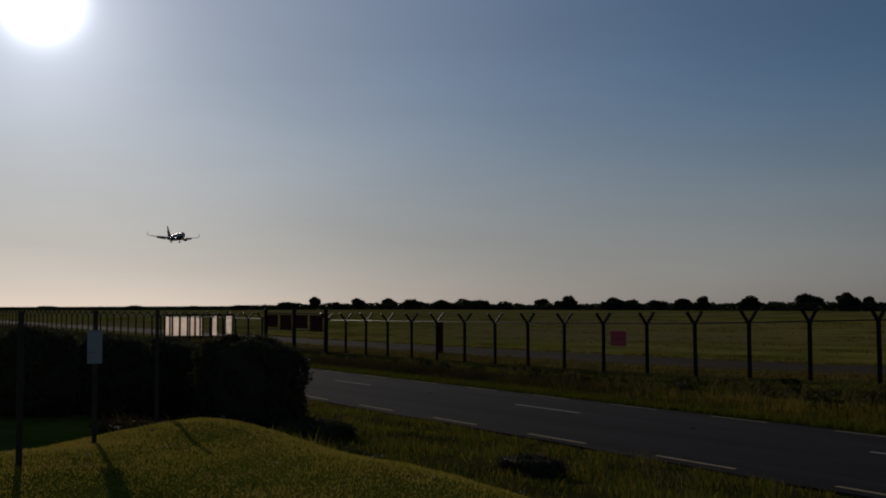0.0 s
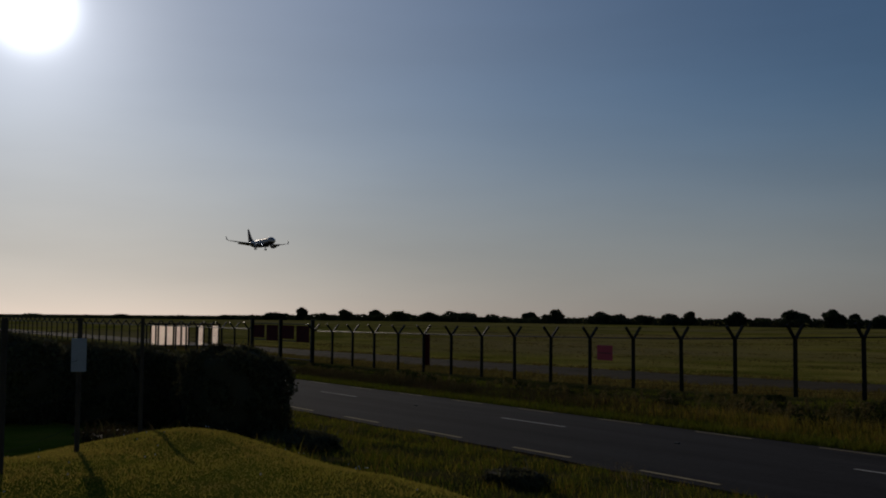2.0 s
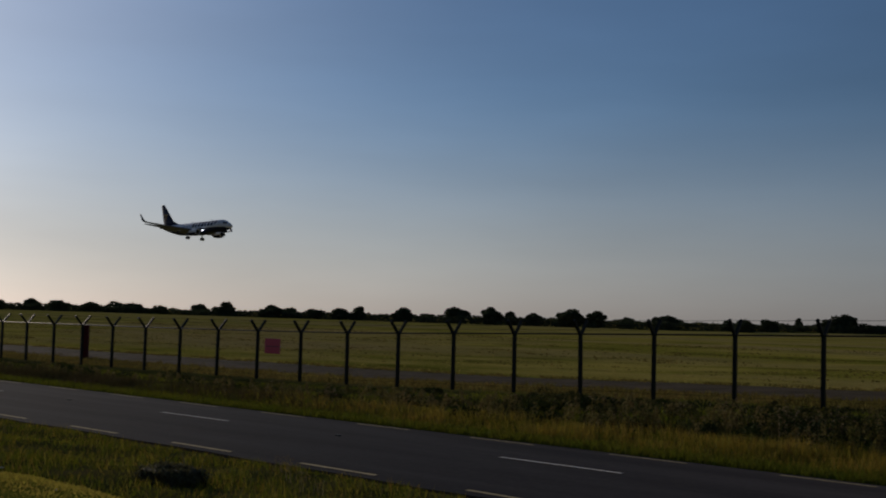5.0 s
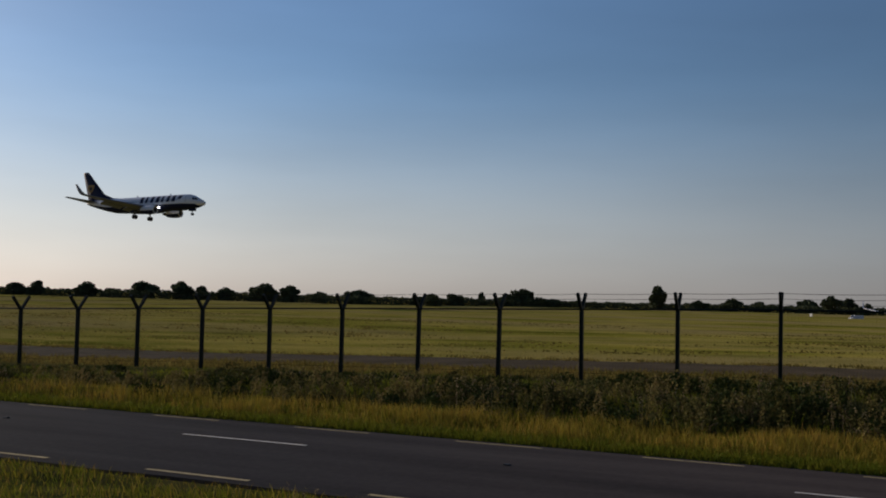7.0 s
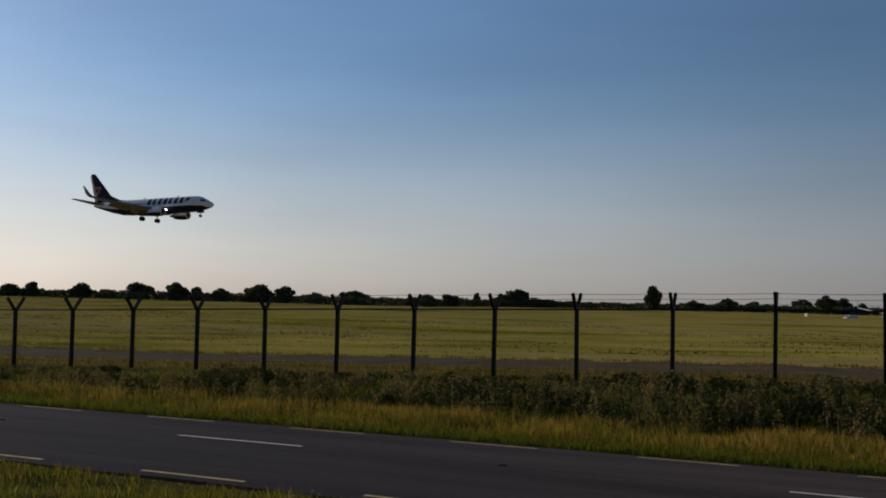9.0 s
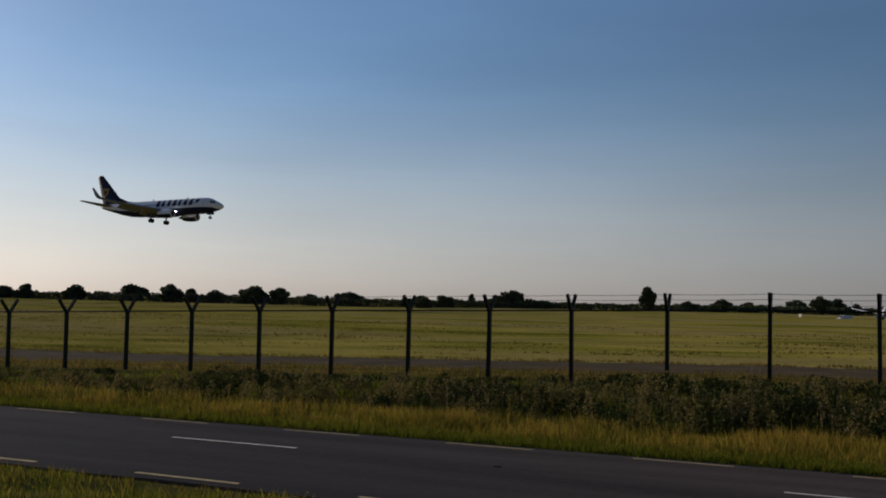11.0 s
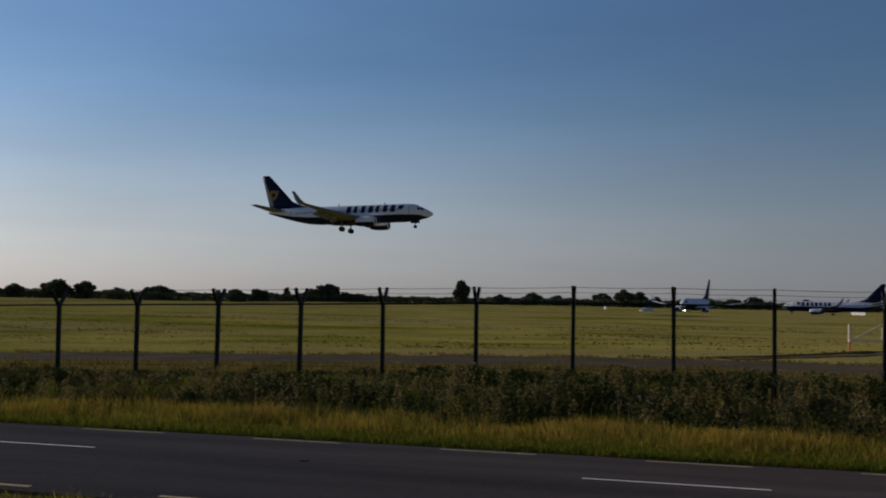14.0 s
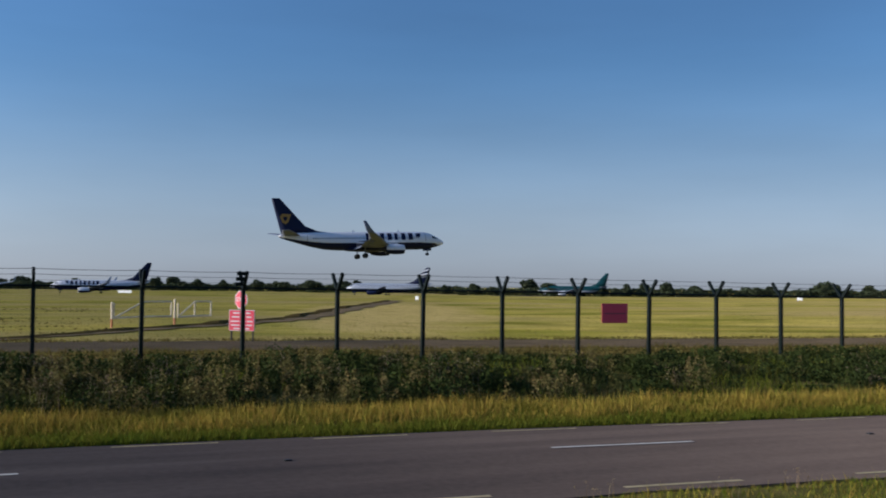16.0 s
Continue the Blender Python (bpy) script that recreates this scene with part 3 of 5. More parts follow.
def ring_loft(bm, stations, cy, cz, seg=20, cap=True):
    rows = []
    for x, r in stations:
        rows.append([bm.verts.new((x, cy + r * math.cos(2 * math.pi * i / seg), cz + r * math.sin(2 * math.pi * i / seg))) for i in range(seg)])
    for r0, r1 in zip(rows, rows[1:]):
        for i in range(seg):
            j = (i + 1) % seg
            bm.faces.new((r0[i], r0[j], r1[j], r1[i]))
    if cap:
        bm.faces.new(rows[-1])
        bm.faces.new(rows[0][::-1])
    bmesh.ops.recalc_face_normals(bm, faces=bm.faces)
    return bm


def wheel(bm, x, y, z, r, w):
    prof = ((0.0, 0.55), (0.12, 0.9), (0.3, 1.0), (0.7, 1.0), (0.88, 0.9), (1.0, 0.55))
    rows = []
    for u, v in prof:
        rows.append([bm.verts.new((x + r * v * math.cos(2 * math.pi * i / 18), y + (u - 0.5) * w, z + r * v * math.sin(2 * math.pi * i / 18))) for i in range(18)])
    for r0, r1 in zip(rows, rows[1:]):
        for i in range(18):
            j = (i + 1) % 18
            bm.faces.new((r0[i], r0[j], r1[j], r1[i]))
    bm.faces.new(rows[0][::-1])
    bm.faces.new(rows[-1])
    bmesh.ops.recalc_face_normals(bm, faces=bm.faces)
    return bm


def skin_patch(bm, side, corners, off=0.015, nu=3, nv=4):
    """A painted shape lying on the fuselage side; corners (distance from nose, height) go round it."""
    (a, b, c, d) = corners
    grid = []
    for i in range(nu + 1):
        row = []
        for j in range(nv + 1):
            u, v = i / nu, j / nv
            x = (a[0] * (1 - u) + b[0] * u) * (1 - v) + (d[0] * (1 - u) + c[0] * u) * v
            z = (a[1] * (1 - u) + b[1] * u) * (1 - v) + (d[1] * (1 - u) + c[1] * u) * v
            cz, h, w = hull_at(x)
            q = max(-0.999, min(0.999, (z - cz) / h))
            ny, nz = math.sqrt(1 - q * q), q
            row.append(bm.verts.new((-x, side * (w * ny + off * ny), z + off * nz)))
        grid.append(row)
    for i in range(nu):
        for j in range(nv):
            bm.faces.new((grid[i][j], grid[i + 1][j], grid[i + 1][j + 1], grid[i][j + 1]))
    bmesh.ops.recalc_face_normals(bm, faces=bm.faces)
    return bm


# the navy belly starts behind the nose cone and sweeps up under the tail
SWEEP = ((0.0, -3.0), (0.8, -2.0), (1.6, -1.0), (2.6, -0.62), (6.5, -0.45), (25.0, -0.45), (28.0, -0.38), (31.0, -0.12), (34.0, 0.30), (36.4, 0.72), (38.0, 1.06))


def airliner(label, group="", top=M_WHITE, belly=M_NAVY, fin=M_NAVY, line=SWEEP, marks=M_NAVY, emblem=M_GOLD, winglets=True, flaps=True, lights=True, titles=7, engine=M_WHITE, skin=None):
    p = thing("airliner", label, "airplane", group)
    f = smooth(part("fuselage", hull_mesh(True, line), top, p))
    g = smooth(part("belly", hull_mesh(False, line), belly, p, "dark underside of the fuselage" if belly == M_NAVY else ""))
    # belly fairing under the wing
    bm = bmesh.new()
    rows = []
    for x, w, zt, zb in ((-11.8, 0.4, -1.6, -1.75), (-13.2, 1.7, -1.2, -2.15), (-16, 2.1, -1.0, -2.35), (-20, 2.1, -1.0, -2.35), (-22.6, 1.6, -1.2, -2.2), (-24.5, 0.4, -1.6, -1.8)):
        rows.append([bm.verts.new((x, w * math.cos(a), (zt + zb) / 2 + (zt - zb) / 2 * math.sin(a))) for a in [2 * math.pi * i / 16 for i in range(16)]])
    for r0, r1 in zip(rows, rows[1:]):
        for i in range(16):
            bm.faces.new((r0[i], r0[(i + 1) % 16], r1[(i + 1) % 16], r1[i]))
    bm.faces.new(rows[0][::-1])
    bm.faces.new(rows[-1])
    bmesh.ops.recalc_face_normals(bm, faces=bm.faces)
    smooth(part("wing_fairing", bm, belly, p))
    # fin with its dorsal fillet, and the tailplanes
    bm = bmesh.new()
    airfoil(bm, [((-30.2, 0, 1.6), 7.2, 0.42, (0, 1, 0)), ((-31.8, 0, 3.0), 6.0, 0.38, (0, 1, 0)), ((-37.3, 0, 9.0), 2.05, 0.2, (0, 1, 0)), ((-37.7, 0, 9.35), 1.6, 0.12, (0, 1, 0))])
    t = smooth(part("tail_fin", bm, fin, p))
    bm = bmesh.new()
    vs = [bm.verts.new(q) for q in ((-25.9, 0, 1.9), (-29.4, 0, 2.25), (-32.2, 0, 3.4), (-33.5, 0.16, 3.3), (-33.5, 0.2, 1.5), (-29, 0.2, 1.75), (-33.5, -0.16, 3.3), (-33.5, -0.2, 1.5), (-29, -0.2, 1.75))]
    for q in ((0, 1, 5), (1, 2, 3, 5), (3, 4, 5), (0, 8, 1), (1, 8, 6, 2), (6, 8, 7), (2, 6, 3), (3, 6, 7, 4), (4, 7, 8, 5), (0, 5, 8)):
        bm.faces.new([vs[i] for i in q])
    bmesh.ops.recalc_face_normals(bm, faces=bm.faces)
    part("dorsal_fin", bm, fin, p)
    if emblem:
        for s in (-1, 1):
            bm = bmesh.new()
            # a plain shield outline, hollow in the middle
            outer = [(-33.9, 6.1), (-36.3, 6.3), (-37.0, 5.4), (-36.3, 3.9), (-35.4, 3.4), (-34.6, 4.2)]
            cx, cz = -35.5, 4.9
            outer = [(cx - 1.05 + (x - cx) * 0.8, cz + (z - cz) * 0.8) for x, z in outer]
            cx -= 1.05
            yo = 0.36
            o = [bm.verts.new((x, s * (yo - 0.03 * (z - 3.4)), z)) for x, z in outer]
            i2 = [bm.verts.new((cx + (x - cx) * 0.42, s * (yo + 0.004 - 0.03 * (z - 3.4)), cz + (z - cz) * 0.42)) for x, z in outer]
            for k in range(len(o)):
                j = (k + 1) % len(o)
                bm.faces.new((o[k], o[j], i2[j], i2[k]))
            part("emblem", bm, emblem, t, "plain gold shield shape on the fin")
    for s in (-1, 1):
        bm = bmesh.new()
        airfoil(bm, [((-33.2, s * 0.5, 1.25), 4.3, 0.22, (0, 0, 1)), ((-37.4, s * 7.17, 2.15), 1.6, 0.1, (0, 0, 1))])
        smooth(part("tailplane", bm, skin or M_ALU, p))
        # wing: root, kink, tip, then the blended winglet
        bm = bmesh.new()
        secs = [((-12.6, s * 1.2, -1.35), 8.6, 0.62, (0, 0, 1)), ((-15.2, s * 5.6, -0.98), 5.4, 0.42, (0, 0, 1)), ((-18.6, s * 12.0, -0.15), 3.2, 0.24, (0, 0, 1)), ((-21.8, s * 16.9, 0.72), 1.75, 0.14, (0, 0, 1))]
        if winglets:
            secs += [((-22.3, s * 17.35, 0.98), 1.6, 0.12, (0, -s * 0.6, 0.8)), ((-22.95, s * 17.6, 1.6), 1.35, 0.10, (0, -s, 0.2)), ((-24.3, s * 17.9, 3.35), 0.65, 0.06, (0, -s, 0.1))]
        airfoil(bm, secs)
        wing = smooth(part("wing", bm, skin or M_ALU, p, "wing with an upturned tip" if winglets else ""))
        if flaps:
            for y0, y1 in ((2.1, 5.3), (6.0, 11.8)):
                bm = bmesh.new()
                te = lambda y: (np.interp(y, (1.2, 5.6, 12.0), (-21.2, -20.6, -21.8)), np.interp(y, (1.2, 5.6, 12.0), (-1.35, -0.98, -0.15)))
                (xa, za), (xb, zb) = te(y0), te(y1)
                vs = []
                for (x, y, z) in ((xa, y0, za), (xb, y1, zb)):
                    for dx, dz in ((0.5, 0.03), (0.5, -0.16), (-0.35, -0.30), (-1.0, -0.66), (-0.4, -0.16)):
                        vs.append(bm.verts.new((x + dx, s * y, z + dz)))
                for k in range(5):
                    bm.faces.new((vs[k], vs[(k + 1) % 5], vs[5 + (k + 1) % 5], vs[5 + k]))
                bm.faces.new(vs[:5])
                bm.faces.new(vs[5:][::-1])
                bmesh.ops.recalc_face_normals(bm, faces=bm.faces)
                part("flap", bm, M_ALU, wing)
            for y in (4.0, 7.6, 10.6):
                bm = bmesh.new()
                x0, z0 = -17.2 - 0.33 * y + 1.0, -1.5 + 0.105 * y
                ring_loft(bm, [(x0 - 0.1, 0.03), (x0 - 0.8, 0.17), (x0 - 2.6, 0.19), (x0 - 4.4, 0.03)], s * y, z0 - 0.15, 10)
                smooth(part("flap_track", bm, M_ALU, wing))
        # engine
        bm = bmesh.new()
        ring_loft(bm, [(-11.55, 0.80), (-11.35, 0.88), (-11.5, 0.98), (-12.2, 1.08), (-13.4, 1.10), (-14.6, 1.00), (-15.6, 0.82)], s * 4.83, -2.05, 24, cap=False)
        nac = smooth(part("nacelle", bm, engine, p))
        bm = bmesh.new()
        rows = []
        for x, r in ((-11.5, 0.99), (-12.2, 1.09), (-13.4, 1.11), (-14.6, 1.01), (-15.6, 0.83)):
            rows.append([bm.verts.new((x, s * 4.83 + r * math.cos(a), -2.05 + r * math.sin(a))) for a in [math.pi * (1.05 + 0.9 * i / 12) for i in range(13)]])
        for r0, r1 in zip(rows, rows[1:]):
            for i in range(12):
                bm.faces.new((r0[i], r0[i + 1], r1[i + 1], r1[i]))
        bmesh.ops.recalc_face_normals(bm, faces=bm.faces)
        smooth(part("cowl_underside", bm, belly, nac))
        bm = bmesh.new()
        ring_loft(bm, [(-11.9, 0.80), (-11.95, 0.25), (-11.6, 0.02)], s * 4.83, -2.05, 18)
        part("fan", bm, M_DARK, nac)
        bm = bmesh.new()
        ring_loft(bm, [(-15.2, 0.72), (-16.0, 0.50), (-16.6, 0.36), (-17.4, 0.05)], s * 4.83, -2.05, 16)
        smooth(part("exhaust", bm, M_DARK, nac))
        bm = bmesh.new()
        box(bm, -16.6, -12.6, s * 4.83 - 0.14, s * 4.83 + 0.14, -1.2, -0.75, 0.08)
        part("pylon", bm, engine, nac)
        # main gear
        bm = bmesh.new()
        tube(bm, (-19.6, s * 2.9, -1.2), (-19.6, s * 2.86, -3.3), 0.16, 0.12, 10)
        tube(bm, (-19.6, s * 1.4, -1.6), (-19.6, s * 2.86, -2.5), 0.07, seg=8)
        tube(bm, (-19.6, s * 2.86 - 0.5, -3.3), (-19.6, s * 2.86 + 0.5, -3.3), 0.09, seg=8)
        gear = part("main_gear", bm, M_ALU, p)
        for dy in (-0.42, 0.42):
            smooth(part("wheel", wheel(bmesh.new(), -19.6, s * 2.86 + dy, -3.3, 0.56, 0.38), M_TYRE, gear))
        if lights:
            bm = bmesh.new()
            bmesh.ops.create_icosphere(bm, subdivisions=2, radius=0.17, matrix=Matrix.Translation((-12.75, s * 2.15, -1.25)))
            part("landing_light", bm, M_LAMP, wing, "glowing white landing light")
        # flight deck glass and cabin windows
        for c in (((1.75, 0.33), (2.35, 0.36), (2.75, 0.98), (2.35, 0.92)), ((2.45, 0.36), (3.05, 0.42), (3.25, 0.92), (2.88, 0.98))):
            part("cockpit_window", skin_patch(bmesh.new(), s, c, 0.02, 2, 2), M_GLASS, f)
        bm = bmesh.new()  # cabin windows, too small to tell apart
        for x in np.arange(6.6, 31.0, 0.51):
            skin_patch(bm, s, ((x, 0.42), (x + 0.24, 0.42), (x + 0.24, 0.76), (x, 0.76)), 0.012, 1, 1)
        tagged(part("window_row", bm, M_CABIN, f), kind="stuff")
        if titles:
            wdt = 11.6 / titles
            for k in range(titles):
                x0 = 19.0 - k * wdt
                w = wdt * (0.62, 0.46, 0.56)[k % 3]
                lean = 0.08
                # a plain slanted block for each letter
                bm = bmesh.new()
                z0, z1 = 0.15, 1.68
                skin_patch(bm, s, ((x0, z0), (x0 - w, z0), (x0 - w - lean, z1), (x0 - lean, z1)), 0.02, 3, 5)
                part("title_bar", bm, marks, f, "plain slanted bar in the place of lettering")
            part("title_bar", skin_patch(bmesh.new(), s, ((7.3, 0.75), (6.3, 0.75), (6.0, 1.6), (7.2, 1.6)), 0.02, 2, 3), marks, f)
        # edges of the front and rear doors
        part("door_outline", skin_patch(bmesh.new(), s, ((4.9, -0.2), (5.0, -0.2), (5.0, 1.3), (4.9, 1.3)), 0.012, 1, 4), M_ALU, f)
        part("door_outline", skin_patch(bmesh.new(), s, ((32.0, 0.0), (32.1, 0.0), (32.1, 1.3), (32.0, 1.3)), 0.012, 1, 4), M_ALU, f)
    # nose gear
    bm = bmesh.new()
    tube(bm, (-4.0, 0, -1.5), (-4.0, 0, -3.0), 0.09, 0.07, 8)
    tube(bm, (-3.1, 0, -1.7), (-4.0, 0, -2.5), 0.05, seg=6)
    tube(bm, (-4.0, -0.3, -3.0), (-4.0, 0.3, -3.0), 0.05, seg=6)
    gear = part("nose_gear", bm, M_ALU, p)
    for dy in (-0.2, 0.2):
        smooth(part("wheel", wheel(bmesh.new(), -4.0, dy, -3.02, 0.35, 0.2), M_TYRE, gear))
    for s in (-1, 1):
        bm = bmesh.new()
        box(bm, -4.9, -3.1, s * 0.34 - 0.02, s * 0.34 + 0.02, -2.25, -1.75, 0.01)
        part("gear_door", bm, belly, p)
    # aerials
    for x, z in ((-10.5, 2.0), (-21.0, 2.0)):
        bm = bmesh.new()
        airfoil(bm, [((x, 0, z - 0.05), 0.5, 0.03, (0, 1, 0)), ((x - 0.25, 0, z + 0.4), 0.25, 0.02, (0, 1, 0))])
        part("aerial", bm, top, f)
    return p


landing_jet = airliner("white airliner with navy belly and tail, landing gear down, descending")
jet_a = airliner("white and navy airliner waiting on the taxiway", "jets queueing on the taxiway", lights=False, flaps=False, emblem=None, skin=M_PEARL)
jet_b = airliner("white airliner turning on the taxiway with a lit nose lamp", "jets queueing on the taxiway", lights=False, flaps=False, emblem=None, titles=0, skin=M_WHITE)
jet_c = airliner("pearl grey airliner with a dark striped fin on the taxiway", "jets queueing on the taxiway", top=M_PEARL, belly=M_NAVY, fin=M_NAVY, line=-0.9, emblem=None, winglets=False, flaps=False, lights=False, titles=0, engine=M_NAVY)
jet_d = airliner("teal and white airliner with a teal fin on the taxiway", "jets queueing on the taxiway", top=M_TEAL, belly=M_WHITE, fin=M_TEAL, line=-0.5, emblem=None, winglets=False, flaps=False, lights=False, titles=0, engine=M_WHITE)


def park(jet, dist, az_nose, heading):
    """Stand a jet on its wheels: its nose at a distance and bearing from the camera's place, its heading as a bearing."""
    x, y = dist * math.sin(radians(az_nose)), dist * math.cos(radians(az_nose))
    jet.matrix_basis = pose(x, y, float(height(x, y)) + 3.86, 0, 0, 90 - heading)


park(jet_a, 462, 3.4, -80)
park(jet_b, 385, -1.55, -166)
park(jet_c, 497, 18.25, -55)
park(jet_d, 612, 28.4, -60)
bm = bmesh.new()
bmesh.ops.create_icosphere(bm, subdivisions=2, radius=0.22, matrix=Matrix.Translation((-3.85, 0, -2.3)))
part("taxi_light", bm, M_LAMP, jet_b, "glowing white taxi light")
# stripes on the grey jet's fin
for s in (-1, 1):
    for k, (m, z0) in enumerate(((M_RED, 4.2), (M_WHITE, 5.4), (M_WHITE, 7.2))):
        bm = bmesh.new()
        zt = z0 + 0.7
        le = lambda z: float(np.interp(z, (3.0, 9.0), (-31.2, -36.6)))
        te = lambda z: float(np.interp(z, (3.0, 9.0), (-37.8, -39.3)))
        vs = [bm.verts.new((x, s * 0.39, z)) for x, z in ((le(z0) - 0.6, z0), (te(z0) + 0.3, z0 + 0.9), (te(zt) + 0.3, zt + 0.9), (le(zt) - 0.6, zt))]
        bm.faces.new(vs)
        part("fin_stripe", bm, m, jet_c)

strip("taxiway", [((x, 375.0 + 0.30 * max(x, 0)), (x, 480.0 + 0.30 * max(x, 0))) for x in np.arange(-900, 700, 20.0)], M_TARMAC, "pale worn concrete taxiway across the airfield", "taxiway", 0.05)

# ---------------------------------------------------------------- vegetation helpers


def fast_mesh(name, V, F, material, parent=None):
    """A mesh from arrays: V (n, 3) and F (m, 3 or 4)."""
    me = bpy.data.meshes.new(name)
    V, F = np.ascontiguousarray(V, np.float32), np.ascontiguousarray(F, np.int32)
    m, k = F.shape
    me.vertices.add(len(V))
    me.vertices.foreach_set("co", V.ravel())
    me.loops.add(m * k)
    me.loops.foreach_set("vertex_index", F.ravel())
    me.polygons.add(m)
    me.polygons.foreach_set("loop_start", np.arange(0, m * k, k, dtype=np.int32))
    me.update(calc_edges=True)
    me.materials.append(material)
    ob = new(name, me)
    if parent:
        ob.parent = parent
    return ob


def blades(name, P, h, w, lean, material, rng, parent=None):
    """Grass: one bent blade of two pieces at each point."""
    n = len(P)
    a = rng.uniform(0, 2 * np.pi, n)
    side = np.stack([np.cos(a), np.sin(a), 0 * a], 1) * w[:, None] * 0.5
    b = rng.uniform(0, 2 * np.pi, n)
    tip = np.stack([np.cos(b), np.sin(b), 0 * b], 1) * (lean * h)[:, None]
    up = np.stack([0 * h, 0 * h, h], 1)
    V = np.stack([P - side, P + side, P + tip * 0.3 + up * 0.55 + side * 0.75, P + tip * 0.3 + up * 0.55 - side * 0.75, P + tip + up], 1).reshape(-1, 3)
    i = np.arange(n)[:, None] * 5
    F = np.concatenate([i + [[0, 1, 2]], i + [[0, 2, 3]], i + [[3, 2, 4]]])
    return fast_mesh(name, V, F, material, parent)


def leaves(name, P, size, material, rng, parent=None, flat=0.0, out=None):
    """Leaf pieces: a folded diamond at each point, turned at random."""
    n = len(P)
    d = rng.normal(size=(n, 3))
    if out is not None:
        d = d * 0.7 + out
    d[:, 2] *= 1 - flat
    d /= np.linalg.norm(d, axis=1)[:, None] + 1e-9
    e = np.cross(d, rng.normal(size=(n, 3)))
    e /= np.linalg.norm(e, axis=1)[:, None] + 1e-9
    g = np.cross(d, e)
    s = size[:, None]
    V = np.stack([P - e * s, P + g * s * 0.55 + d * s * 0.2, P + e * s, P - g * s * 0.55 + d * s * 0.2], 1).reshape(-1, 3)
    i = np.arange(n)[:, None] * 4
    return fast_mesh(name, V, np.concatenate([i + [[0, 1, 2]], i + [[0, 2, 3]]]), material, parent)


def clumpy(x, y, k=0.5, ph=0.0):
    """A field from 0 to 1 that comes and goes in clumps."""
    v = np.sin(x * k * 1.9 + 2.1 * np.sin(y * k * 1.1 + ph)) + np.sin(y * k * 2.7 + 1.7 * np.sin(x * k * 0.8 + ph)) + 0.7 * np.sin((x + y) * k * 5.1 + ph)
    return np.clip(0.5 + v / 4.4, 0, 1)


def scatter(rng, n, x0, x1, y0, y1, near=0.0):
    """Points on the land; near pulls them towards x = 0."""
    x = rng.uniform(x0, x1, n)
    if near:
        x = np.sign(x) * np.abs(x) ** near * max(abs(x0), abs(x1)) ** (1 - near)
        x = x[(x >= x0) & (x <= x1)]
    y = rng.uniform(y0, y1, len(x))
    return x, y


def on_land(x, y, sink=0.03):
    return np.stack([x, y, height(x, y) - sink], 1)


def stuff(ob, label, category="grass"):
    return tagged(ob, label, category, kind="stuff")


